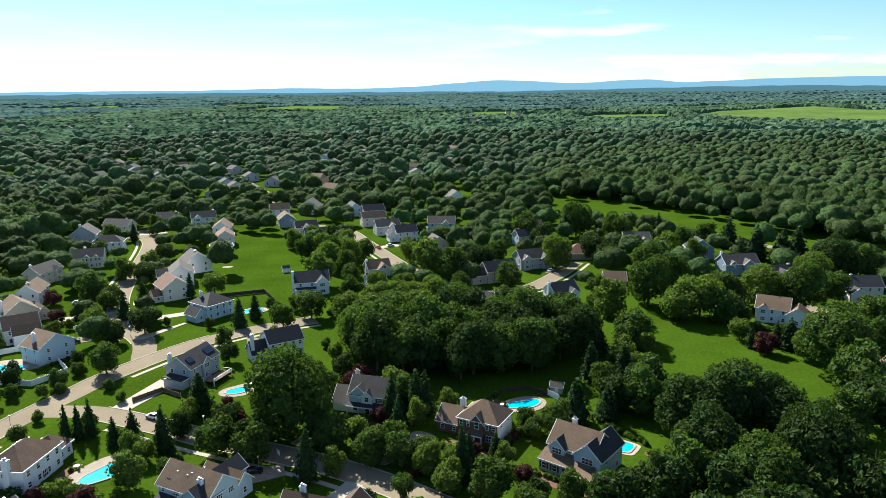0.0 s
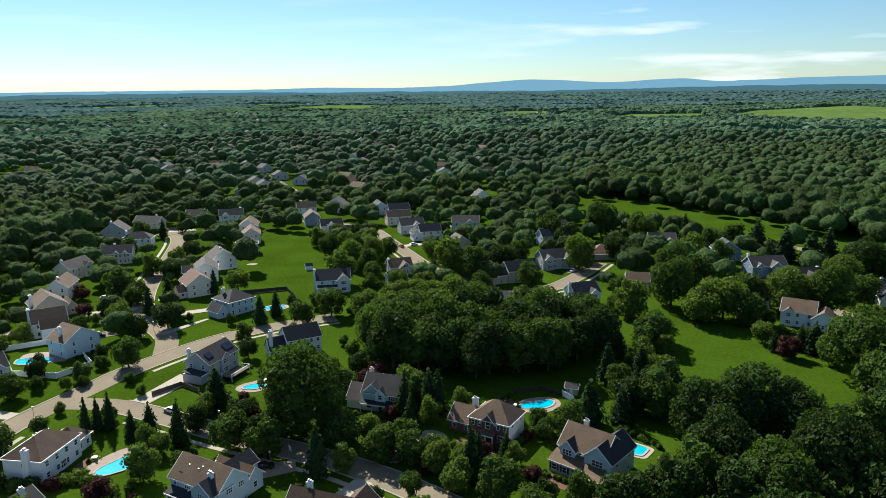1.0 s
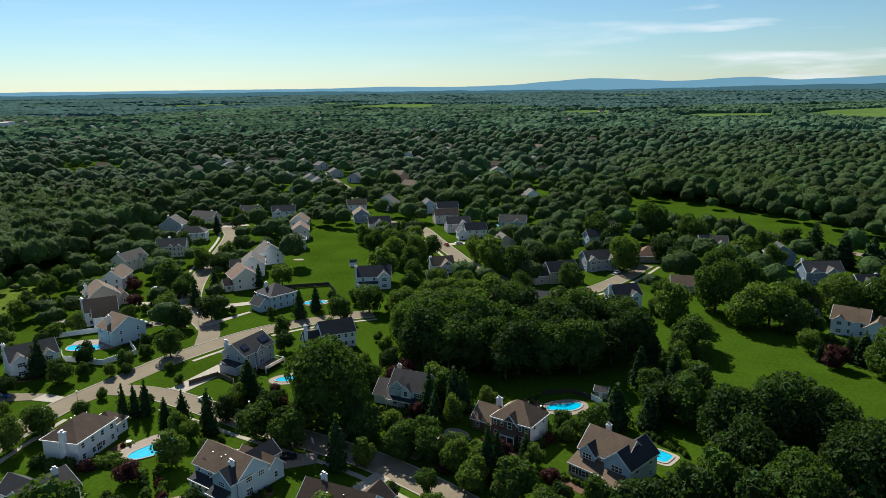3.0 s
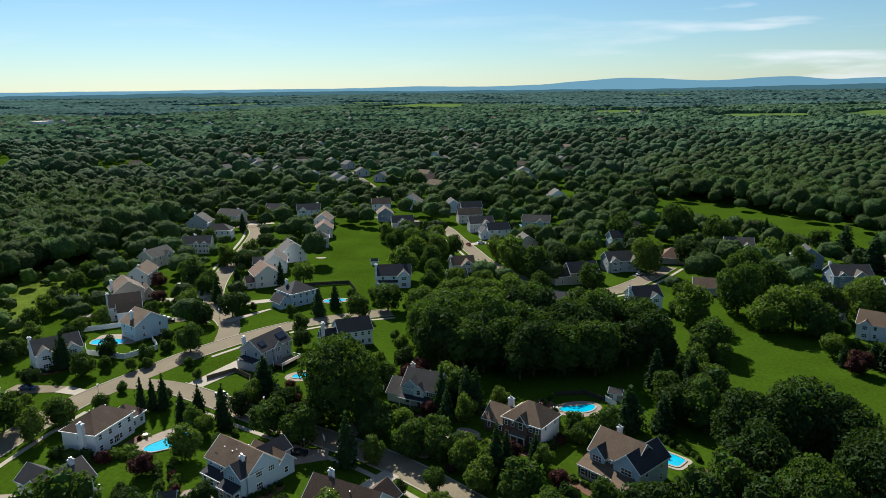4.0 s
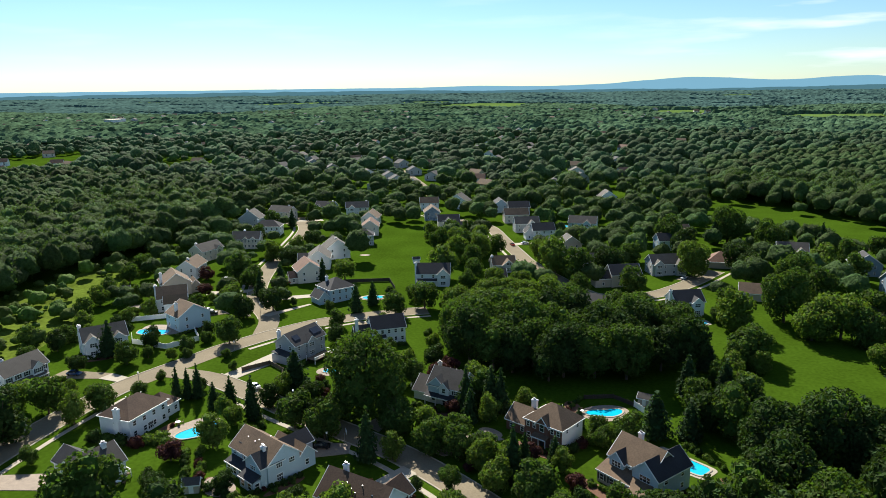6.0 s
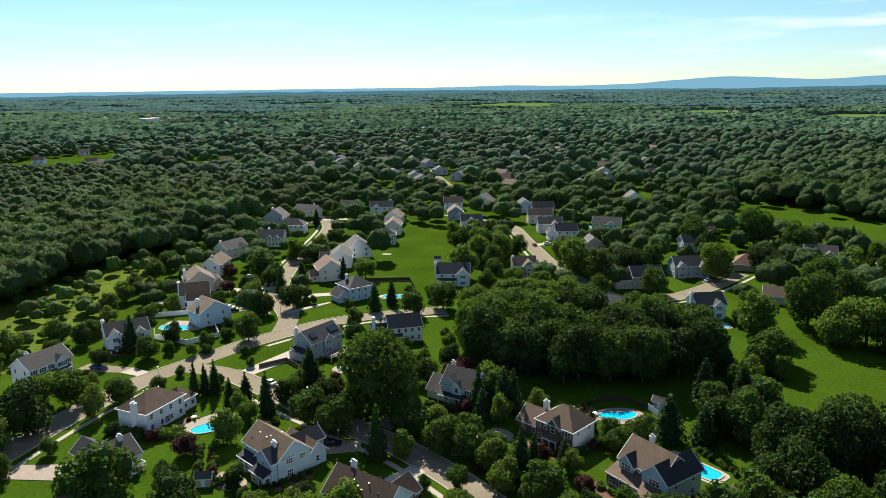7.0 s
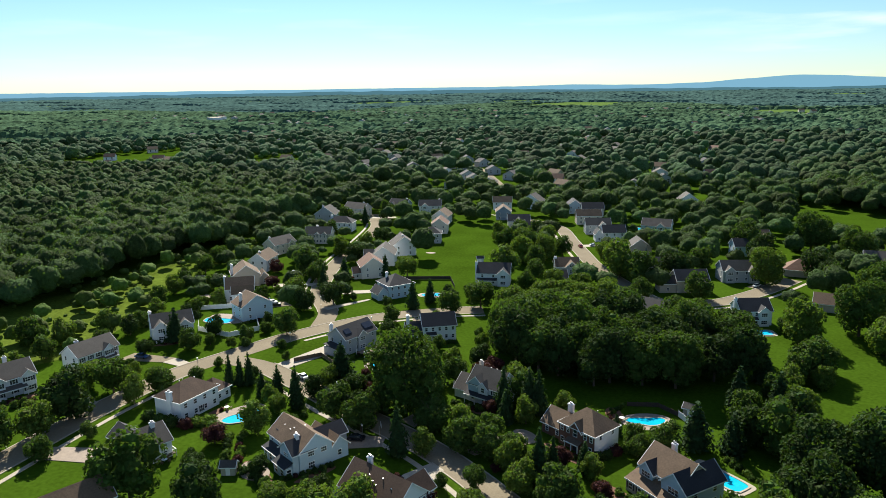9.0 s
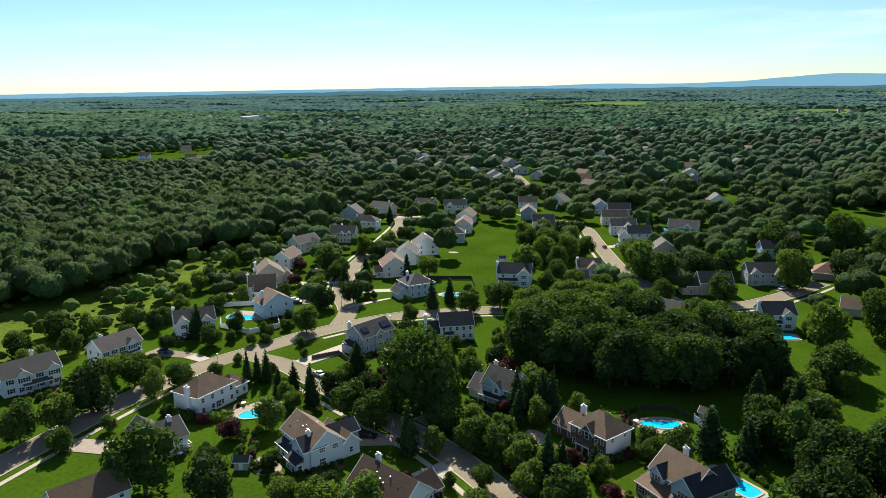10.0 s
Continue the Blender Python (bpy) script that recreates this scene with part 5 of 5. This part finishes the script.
infill = 0
ESTATE = [(-176, 118), (-176, 300), (-60, 300), (40, 300), (200, 300), (200, 190), (120, 200), (60, 262), (20, 204), (60, 175), (40, 118), (-60, 110)]
for x, y, g in fill(ESTATE, 10.0, 6):
    if infill < 80 and g.random() < 0.42:
        r = g.uniform(1.6, 3.9)
        if free(x, y, r, 5.0):
            tree(x, y, r)
            infill += 1


def dome_crown(seed, level, leaves=0, size=0.1, lumps=0.26, rough=0.07):
    """A rounded tree head of radius about 1 and 2.2 high, lumpy, with leaf clumps on it where asked."""
    g = np.random.default_rng(seed)
    v, f = ico(level)
    v = v.copy()
    axes = g.normal(0, 1, (17, 3))
    axes[:, 2] = np.abs(axes[:, 2]) * 0.9
    axes /= np.linalg.norm(axes, axis=1)[:, None]
    near = (v @ axes.T).max(1)
    swell = 1 + lumps * (np.clip((near - 0.7) / 0.3, 0, 1) - 0.45) + g.normal(0, rough, len(v))
    out = v * swell[:, None]
    out[:, 2] = np.where(out[:, 2] > 0, out[:, 2] * 0.92, out[:, 2] * 0.75)
    keep = f[(v[f][:, :, 2].mean(1) > -0.62)]
    parts = [(out + (0, 0, 1.22), keep)]
    if leaves:
        pick = g.choice(len(v), leaves, p=np.clip(v[:, 2] + 0.75, 0.05, 2) / np.clip(v[:, 2] + 0.75, 0.05, 2).sum())
        pts = out[pick] * g.uniform(0.95, 1.08, (leaves, 1)) + g.normal(0, 0.09, (leaves, 3)) + (0, 0, 1.22)
        parts.append(leaves_at(pts, v[pick], size, g))
    return merge(parts)


COURT_GARDENS = [(-172, 240), (-178, 330), (-190, 420), (-120, 470), (-96, 420), (-88, 330), (-84, 262), (-110, 236), (-145, 228)]
court_trees = []
for x, y, g in fill(COURT_GARDENS, 8.0, 8):
    r = g.uniform(1.8, 4.4)
    if g.random() < 0.5 and free(x, y, r, 4.6):
        court_trees.append((x, y, 0.0, r, 2.2 * r))
        TREES.append((x, y, r))


LOD1 = [dome_crown(100 + i, 2, 230, 0.09, 0.50, 0.09) for i in range(8)]
LOD2 = [dome_crown(120 + i, 2, 20, 0.13, 0.50, 0.09) for i in range(8)]
LOD3 = [dome_crown(140 + i, 1, 0, 0, 0.30) for i in range(8)]


def woodland(name, spots, bank, mat, label):
    """Many trees as one piece: spots of x, y, z, radius, height."""
    g = np.random.default_rng(len(spots))
    vs, fs, k = [], [], 0
    for x, y, z, r, h in spots:
        v, f = bank[g.integers(len(bank))]
        a = g.uniform(0, 6.28)
        c, s = math.cos(a), math.sin(a)
        vs.append(np.stack([x + r * (v[:, 0] * c - v[:, 1] * s), y + r * (v[:, 0] * s + v[:, 1] * c), z + h / 2.2 * v[:, 2]], 1))
        fs.append(f + k)
        k += len(v)
    ob = put(name, mesh_arrays(name, np.concatenate(vs), np.concatenate(fs), mat, True))
    return tagged(ob, label, "woodland", kind="stuff")


WOOD_WEST = [(-208, 204), (-250, 190), (-330, 200), (-480, 330), (-700, 520), (-600, 560), (-450, 600), (-262, 530), (-232, 500), (-214, 430), (-207, 340), (-212, 290)]
west = [(x, y, 0, g.uniform(3.9, 6.8), g.uniform(10, 18)) for x, y, g in fill(WOOD_WEST, 8.6, 21)]
woodland("woodland_west", [p for p in west if p[0] > -330 and p[1] < 480], LOD1, WOODS, "dense broadleaf woodland beside the estate")
woodland("woodland_west_back", [p for p in west if not (p[0] > -330 and p[1] < 480)], LOD2, WOODS, "deeper part of the broadleaf woodland")
WOOD_EAST = [(126, 592), (170, 516), (202, 488), (221, 452), (233, 422), (256, 378), (318, 298), (420, 330), (640, 720), (560, 900), (300, 900), (130, 760)]
east = [(x, y, 0, g.uniform(4.0, 7.0), g.uniform(11, 19)) for x, y, g in fill(WOOD_EAST, 9.0, 22)]
woodland("woodland_east", [p for p in east if p[1] < 500 or p[0] < 230 and p[1] < 620], LOD1, WOODS, "dense broadleaf woodland beyond the long field")
woodland("woodland_east_back", [p for p in east if not (p[1] < 500 or p[0] < 230 and p[1] < 620)], LOD3, WOODS, "deeper part of the eastern woodland")
scrub = [(x, y, -0.4, *(lambda q, k: (q, 2.1 * q * k))(0.6 + 2.6 * g.random() ** 2, g.uniform(0.8, 1.5))) for x, y, g in fill(MEADOW_EDGE, 4.2, 23) if g.random() < 0.36 + 0.9 * noise.noise((x / 22, y / 22, 0))]
woodland("scrub", scrub, LOD2, SCRUB_LEAF, "young trees and bushes in the rough meadow")

# trees between and behind the houses
spots_1, spots_2 = [], []
g = random.Random(31)
for ring_y in np.arange(60, 1310, 11.2):
    for ring_x in np.arange(-1200, 960, 11.2):
        x, y = ring_x + g.uniform(-4.5, 4.5), ring_y + g.uniform(-4.5, 4.5)
        r_far, side = math.hypot(x, y), math.degrees(math.atan2(x, y))
        if r_far > 1260 or not -60 < side < 44 or y < 300 and -180 < x < 200:
            continue
        if inside(x, y, WOOD_WEST) or inside(x, y, WOOD_EAST):
            continue
        near = r_far < 560 and -200 < x < 220
        if g.random() > (0.85 if near else 0.86 + 0.6 * noise.noise((x / 70, y / 70, 2))):
            continue
        r = g.uniform(2.9, 5.6) if near else 3.3 + 4.2 * g.random() ** 1.6
        if free(x, y, r, 6.0 if near else 8.0, near):
            (spots_1 if r_far < 620 else spots_2).append((x, y, float(land(r_far)), r, 2.2 * r * g.uniform(0.85, 1.25)))
woodland("garden_trees", spots_1 + court_trees, LOD1, WOODS, "garden and street trees between the houses")
woodland("town_trees", [p for p in spots_2 if p[1] < 760], LOD2, TOWN_LEAF_HAZED, "trees covering the town beyond the estate")
woodland("town_trees_far", [p for p in spots_2 if p[1] >= 760], LOD3, TOWN_LEAF_HAZED, "trees covering the far side of the town")

# far canopy to the horizon: rolling tree tops
TH = np.radians(np.arange(-62, 46, 0.16))
RR = [1235.0]
while RR[-1] < 4440:
    RR.append(RR[-1] * 1.0058)
RR = np.array(RR)
rr, tt = np.meshgrid(RR, TH, indexing="ij")
X, Y = rr * np.sin(tt), rr * np.cos(tt)


def tops(x, y, cell, seed):
    """Rounded tree tops, one in each cell: height from 0 to 1."""
    def rnd(i, j, k):
        n = np.sin(i * 127.1 + j * 311.7 + k * 74.7 + seed) * 43758.5453
        return n - np.floor(n)
    ci, cj = np.floor(x / cell), np.floor(y / cell)
    best = np.zeros_like(x)
    for di in (-1, 0, 1):
        for dj in (-1, 0, 1):
            i, j = ci + di, cj + dj
            px, py = (i + 0.2 + 0.6 * rnd(i, j, 1)) * cell, (j + 0.2 + 0.6 * rnd(i, j, 2)) * cell
            q = ((x - px) ** 2 + (y - py) ** 2) / (cell * (0.5 + 0.35 * rnd(i, j, 3))) ** 2
            best = np.maximum(best, np.sqrt(np.clip(1 - q, 0, 1)) * (0.55 + 0.45 * rnd(i, j, 4)))
    return best


broad = np.vectorize(lambda a, b: noise.noise((a / 260, b / 260, 0)))(X, Y)
H = -2 + (13 - 4 * np.clip((rr - 1400) / 1200, 0, 1)) * tops(X, Y, 16, 1) + 5 * tops(X, Y, 37, 5) + 4 * broad
gap = np.vectorize(lambda a, b: noise.noise((a / 420 + 9, b / 130, 4)))(X, Y)
H = np.where((gap > 0.36 - 0.12 * (rr > 1900)) & (rr > 1300), -6, H)
for poly in (FIELD_E, FIELD_F, FIELD_G, FIELD_H, FIELD_J):
    xs, ys = [p[0] for p in poly], [p[1] for p in poly]
    for a, b in np.argwhere((X > min(xs)) & (X < max(xs)) & (Y > min(ys)) & (Y < max(ys))):
        if inside(X[a, b], Y[a, b], poly):
            H[a, b] = -6
for cx, cy, cr in CLEAR:
    if math.hypot(cx, cy) > 1220:
        near_house = (X - cx) ** 2 + (Y - cy) ** 2 < 13 ** 2
        H[near_house] = 1.5
H[((X + 1170) ** 2 + (Y - 1625) ** 2 < 60 ** 2) | ((X + 1110) ** 2 + (Y - 1545) ** 2 < 60 ** 2)] = 1.5
Z = land(rr) + H
nr, nt = X.shape
idx = np.arange(nr * nt).reshape(nr, nt)
q = np.stack([idx[:-1, :-1], idx[1:, :-1], idx[1:, 1:], idx[:-1, 1:]], -1).reshape(-1, 4)
low = (H.ravel()[q] < -5).all(1)
fields = q[low]
q = q[~low]
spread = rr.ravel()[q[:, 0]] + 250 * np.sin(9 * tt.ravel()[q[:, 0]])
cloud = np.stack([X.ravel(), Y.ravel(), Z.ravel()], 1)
for name, chosen, mat, text in (("far_woodland", spread < 2500, FAR_WOODS_HAZED, "wooded country beyond the town"), ("backdrop_country", spread >= 2500, HAZE_TINTED_WOODS, "wooded country below the ridges, coloured with distance haze")):
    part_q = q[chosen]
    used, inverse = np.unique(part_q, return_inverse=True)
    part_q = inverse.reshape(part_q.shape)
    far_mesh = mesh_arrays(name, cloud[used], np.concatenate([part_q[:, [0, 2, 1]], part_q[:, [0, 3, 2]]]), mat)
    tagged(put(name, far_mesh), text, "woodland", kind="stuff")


used, inverse = np.unique(fields, return_inverse=True)
inverse = inverse.reshape(fields.shape)
sheet = np.stack([X.ravel(), Y.ravel(), (land(rr) + 0.6).ravel()], 1)[used]
far_fields = put("ground_far_fields", mesh_arrays("ground_far_fields", sheet, np.concatenate([inverse[:, [0, 2, 1]], inverse[:, [0, 3, 2]]]), PALE_FIELD))
tagged(far_fields, "pale yellow-green farm fields between far woods", "field", kind="structure")


# ---- fences, cars, small things ----
def fence(pts, h, mat, label, panel=2.4):
    e = thing("fence", pts[0][0], pts[0][1])
    o = Vector(pts[0])
    for a, b in zip(pts, pts[1:]):
        a, b = Vector(a) - o, Vector(b) - o
        n = max(1, round((b - a).length / panel))
        yaw = math.degrees(math.atan2(b.y - a.y, b.x - a.x))
        length = (b - a).length / n
        key = mesh_from("panel", *box_geo(0.06, length - 0.06, -0.03, 0.03, 0.08, h), mat)
        post = mesh_from("post", *join_geo([box_geo(-0.07, 0.07, -0.07, 0.07, 0, h + 0.12), box_geo(-0.09, 0.09, -0.09, 0.09, h + 0.12, h + 0.17)]), mat)
        for i in range(n):
            p = a + (b - a) * i / n
            put("panel", key, e, m=pose(p.x, p.y, 0, 0, 0, yaw))
            put("post", post, e, m=pose(p.x, p.y, 0, 0, 0, yaw))
    tagged(e, label, "fence")


fence([(-146, 228), (-131.5, 236.5), (-122, 233)], 1.9, TRIM, "white vinyl garden fence round the pool")
fence([(-131, 214), (-127, 208.5), (-112, 205.8), (-105.5, 215.5), (-113, 225)], 1.9, TRIM, "white vinyl garden fence along the verge")
fence([(-82, 296), (-61, 302.5), (-54.5, 289)], 1.7, DARK_TIMBER, "dark timber fence between garden and green")
fence([(-77, 192), (-71, 199), (-64, 194), (-60, 182)], 1.4, TIMBER, "brown timber garden fence")
fence([(-22, 190), (-22, 203), (-30, 206)], 1.2, TRIM, "low white rail fence behind the house")
fence([(28, 190.5), (36, 192.5), (41.5, 188)], 1.3, DARK_TIMBER, "dark metal fence behind the pool patio")
fence([(41.5, 188), (44, 184)], 1.8, TRIM, "short white privacy fence by the pool")


def deck(x, y, yaw, w, d, h, label):
    e = thing("deck", x, y, yaw)
    for i in range(int(w / 0.3)):
        boxes("board", TIMBER, [(i * 0.3, i * 0.3 + 0.28, 0, d, h - 0.08, h)], e)
    for cx in (0, w):
        for cy in (0, d):
            boxes("post", TRIM, [(cx - 0.08, cx + 0.08, cy - 0.08, cy + 0.08, 0, h + 1.0)], e)
    boxes("rail", TRIM, [(0, w, -0.05, 0.05, h + 0.9, h + 1.0), (w - 0.05, w + 0.05, 0, d, h + 0.9, h + 1.0)] + [(k * 0.3, k * 0.3 + 0.06, -0.03, 0.03, h, h + 0.9) for k in range(int(w / 0.3))], e)
    boxes("beam", TIMBER, [(0, w, 0.1, 0.3, h - 0.3, h - 0.09), (0, w, d - 0.3, d - 0.1, h - 0.3, h - 0.09)], e)
    tagged(e, label, "deck")


deck(-75.5, 122.5, 68, 8.0, 5.5, 1.0, "tan timber deck with white railing")
deck(-56.5, 201.5, 69, 9.0, 3.6, 1.4, "timber deck with white railing behind the grey house")


def car_master():
    e = thing("car", -34.4, 150.3, 15)
    prof = [(-2.2, 0.35), (-2.2, 0.85), (-1.9, 1.0), (-1.5, 1.02), (1.0, 1.0), (2.0, 0.85), (2.2, 0.7), (2.2, 0.35)]
    n = len(prof)
    v = [(x, -0.88, z) for x, z in prof] + [(x, 0.88, z) for x, z in prof]
    f = [(i, (i + 1) % n, (i + 1) % n + n, i + n) for i in range(n)] + [tuple(range(n - 1, -1, -1)), tuple(range(n, 2 * n))]
    body = put("body", mesh_from("body", v, f, CAR_PAINT["black"]), e)
    cab = [(-1.7, 1.0), (-1.2, 1.48), (0.3, 1.5), (1.1, 1.0)]
    v = [(x, -0.8 + 0.12 * (z > 1.2), z) for x, z in cab] + [(x, 0.8 - 0.12 * (z > 1.2), z) for x, z in cab]
    put("windscreen", mesh_from("windscreen", v, [(0, 1, 5, 4), (1, 2, 6, 5), (2, 3, 7, 6), (3, 2, 1, 0), (4, 5, 6, 7)], GLASS), e)
    boxes("car_roof", CAR_PAINT["black"], [(-1.15, 0.28, -0.66, 0.66, 1.49, 1.54)], e)
    wv, wf = [], []
    for i in range(12):
        a = 2 * math.pi * i / 12
        wv += [(0.33 * math.cos(a), -0.1, 0.33 * math.sin(a)), (0.33 * math.cos(a), 0.1, 0.33 * math.sin(a))]
    wf = [(2 * i, 2 * ((i + 1) % 12), 2 * ((i + 1) % 12) + 1, 2 * i + 1) for i in range(12)] + [tuple(range(0, 24, 2)), tuple(range(23, 0, -2))]
    wheel = mesh_from("wheel", wv, wf, TYRE)
    for x in (-1.35, 1.4):
        for y in (-0.82, 0.82):
            put("wheel", wheel, e, m=pose(x, y, 0.33))
    tagged(e, "black car parked on the driveway", "car", group="parked cars")
    return e


car = car_master()
car.location.z = 0.13
CAR_BODIES = {}
cars = [(-67.5, 181.0, 152, "white", "white car driving position on the side road"), (-119.5, 246, 25, "white", "white car parked on the driveway"), (-116.5, 244, 25, "black", "black car parked on the driveway"), (-122, 247.6, 25, "silver", "silver car parked on the driveway"),
        (-126, 271, 20, "black", "black car parked on a drive"), (-121, 273, 20, "white", "white car parked on a drive"), (-136, 292, 10, "silver", "silver car parked in the court"), (-52.5, 234, 70, "white", "white car beside the white house"),
        (-106, 290.5, 20, "red", "red car parked in the court"), (-8, 391, 25, "white", "white car on the street driveway"), (-14.5, 386, 115, "red", "red car on the street"), (70, 328, 60, "white", "white van-like car on a drive"),
        (-127.5, 180, 5, "blue", "blue car on the shaded driveway"), (-64, 449, 20, "red", "red car at the street's end"), (148.5, 283, 100, "blue", "blue car on the eastern road"), (-120, 330, 80, "black", "black car in the court"), (-124, 352, 75, "silver", "silver car in the court"), (-112, 330, 20, "blue", "blue car on a drive"), (-130, 350, 60, "red", "dark red car in the court"), (97, 312, 20, "white", "white car by the trees")]
for x, y, yaw, paint, text in cars:
    c = copy_thing(car, pose(x, y, 0.13, 0, 0, yaw))
    c["label"] = text.replace("driving position", "standing")
    for o in c.children:
        if o.name.split(".")[0] in ("body", "car_roof"):
            key = (o.name.split(".")[0], paint)
            if key not in CAR_BODIES:
                CAR_BODIES[key] = o.data.copy()
                CAR_BODIES[key].materials[0] = CAR_PAINT[paint]
            o.data = CAR_BODIES[key]


def street_lamp(x, y):
    e = thing("street_lamp", x, y)
    boxes("pole", METAL, [(-0.05, 0.05, -0.05, 0.05, 0, 3.2), (-0.1, 0.1, -0.1, 0.1, 0, 0.4)], e)
    boxes("lantern", TRIM, [(-0.16, 0.16, -0.16, 0.16, 3.2, 3.6), (-0.22, 0.22, -0.22, 0.22, 3.6, 3.66)], e)
    tagged(e, "post lantern beside the road", "street lamp", group="street lamps")


for x, y in ((-103.5, 178), (-88, 208), (-68, 232), (-33.5, 152), (-99, 250), (-116, 120), (-52, 174)):
    street_lamp(x, y)

sh_bed = random.Random(19)


def shed(x, y, yaw, w, d, wall, label):
    e = thing("garden_shed", x, y, yaw)
    b = block(e, 0, w, 0, d, 2.2, 1.0, "x", "gable", wall, ROOF_GREY, 0.2)
    front_door(e, b, "F", w / 2, TRIM)
    tagged(e, label, "shed", group="garden sheds")


shed(-56.5, 125.4, 20, 3.2, 2.6, TAN, "small tan garden shed with grey roof")
shed(-171, 264, 30, 3.4, 2.8, GREY, "small grey garden shed on the lawn")
shed(-58.5, 337, 20, 3.2, 2.6, WHITE, "small white garden shed beside the green")
shed(42.5, 189.5, -20, 3.4, 2.8, TAN, "small tan pool house beside the patio")


def hoop(x, y, yaw):
    e = thing("basketball_hoop", x, y, yaw)
    boxes("pole", METAL, [(-0.06, 0.06, -0.06, 0.06, 0, 3.0)], e)
    boxes("backboard", TRIM, [(-0.9, 0.9, -0.5, -0.44, 2.8, 3.9)], e)
    tagged(e, "basketball hoop with white backboard beside the road", "hoop")


hoop(-29.5, 153.5, 120)
hoop(-119, 251.5, 60)


def patio_set(x, y, yaw):
    e = thing("patio_table", x, y, yaw)
    ring8 = [(0.7 * math.cos(k * math.pi / 6), 0.7 * math.sin(k * math.pi / 6)) for k in range(12)]
    slab("tabletop", ring8, 0.82, 0.05, TRIM, e)
    boxes("leg", METAL, [(-0.05, 0.05, -0.05, 0.05, 0.1, 0.78)], e)
    tagged(e, "round white patio table", "table", group="patio tables")
    for k in range(4):
        a = radians(yaw + 90 * k)
        c = thing("patio_chair", x + 1.15 * math.cos(a), y + 1.15 * math.sin(a), yaw + 90 * k + 90)
        boxes("seat", TIMBER, [(-0.25, 0.25, -0.25, 0.25, 0.48, 0.54)], c)
        boxes("backrest", TIMBER, [(-0.25, 0.25, -0.28, -0.23, 0.54, 1.0)], c)
        for u in (-0.22, 0.22):
            for w in (-0.22, 0.22):
                boxes("leg", TIMBER, [(u - 0.025, u + 0.025, w - 0.025, w + 0.025, 0.09, 0.48)], c)
        tagged(c, "brown patio chair at the round table", "chair", group="patio chairs")


for x, y, yaw in ((-73.2, 126.5, 10), (27.5, 181.5, 0), (-120.5, 226.5, 20), (-76.5, 155.5, 40), (-50.5, 130.0, 15), (-46.0, 201.5, 0)):
    patio_set(x, y, yaw)


# planting beds of bark mulch
BEDS = [(34.5, 141.5, 9.0, 2.2, -41), (17.0, 158.8, 7.0, 1.8, -31), (-9.6, 175.2, 6.0, 1.6, -19), (-49.5, 129.0, 6.0, 2.4, -30), (-36.0, 132.5, 5.0, 1.2, 60), (-79.0, 149.5, 6.5, 1.6, 81), (-130.5, 169.5, 7.0, 1.6, 79), (-139.0, 141.5, 7.0, 1.6, 68), (-126.5, 195.5, 6.5, 1.6, 47), (52.0, 145.0, 3.0, 2.0, 10), (25.2, 184.0, 2.0, 5.0, 10), (-58.0, 207.5, 6.5, 1.4, 69), (-38.0, 222.8, 5.5, 1.4, 29), (-16.0, 133.0, 3.0, 2.0, 0), (-6.5, 126.5, 4.0, 3.0, 20), (60.5, 152.0, 2.4, 1.6, -20)]
for x, y, rx, ry, yaw in BEDS:
    bed = slab("planting_bed", outline(x, y, rx, ry, yaw, 0.1), 0.07, 0.1, MULCH)
    tagged(bed, "brown bark mulch planting bed", "planting bed", kind="structure")
    for k in range(int(rx)):
        u, w, q = sh_bed.uniform(-0.8, 0.8) * rx, sh_bed.uniform(-0.6, 0.6) * ry, radians(yaw)
        shrub(x + u * math.cos(q) - w * math.sin(q), y + u * math.sin(q) + w * math.cos(q), sh_bed.uniform(0.5, 1.0), sh_bed.choice((None, None, None, LEAF_PURPLE)))

# garden shrubs and hedges
sh = random.Random(77)
HEDGES = [((-66, 142), (-58, 128), 1.5), ((-63, 143), (-55.5, 130), 1.4), ((-92, 143), (-80.5, 142.5), 2.3), ((-80, 143), (-76, 147), 2.0), ((-79, 146), (-70, 143), 2.0), ((-66, 166), (-74, 172), 1.8), ((-62, 168), (-54, 158), 1.5),
          ] + [((24, 158), (30, 165), 2.0), ((10, 160), (22, 157), 1.1), ((30, 146), (40, 139), 0.9), ((-18, 178), (-4, 174.5), 1.2), ((-52, 128), (-42, 124), 1.6), ((-42, 128), (-34, 137), 1.0), ((-60, 200), (-54, 213), 1.1),
          ((-40, 219), (-33, 224), 1.1), ((-138, 190), (-126, 198), 1.2), ((-131, 164), (-128, 176), 1.3), ((-136, 136), (-131, 148), 1.5), ((53, 167), (60, 158), 1.2), ((44, 136), (54, 143), 1.6), ((-24, 131), (-14, 128), 1.2), ((-150, 205), (-138, 222), 2.2), ((22, 176), (27, 190), 1.0), ((128, 240), (140, 232), 2.2), ((-116, 219), (-108, 231), 0.9)]
for a, b2, r in HEDGES:
    a, b2 = Vector(a), Vector(b2)
    n = max(2, int((b2 - a).length / (1.5 * r)))
    for i in range(n + 1):
        p = a.lerp(b2, i / n)
        shrub(p.x + sh.uniform(-0.4, 0.4), p.y + sh.uniform(-0.4, 0.4), r * sh.uniform(0.8, 1.15), LEAF_PURPLE if sh.random() < 0.08 else None)
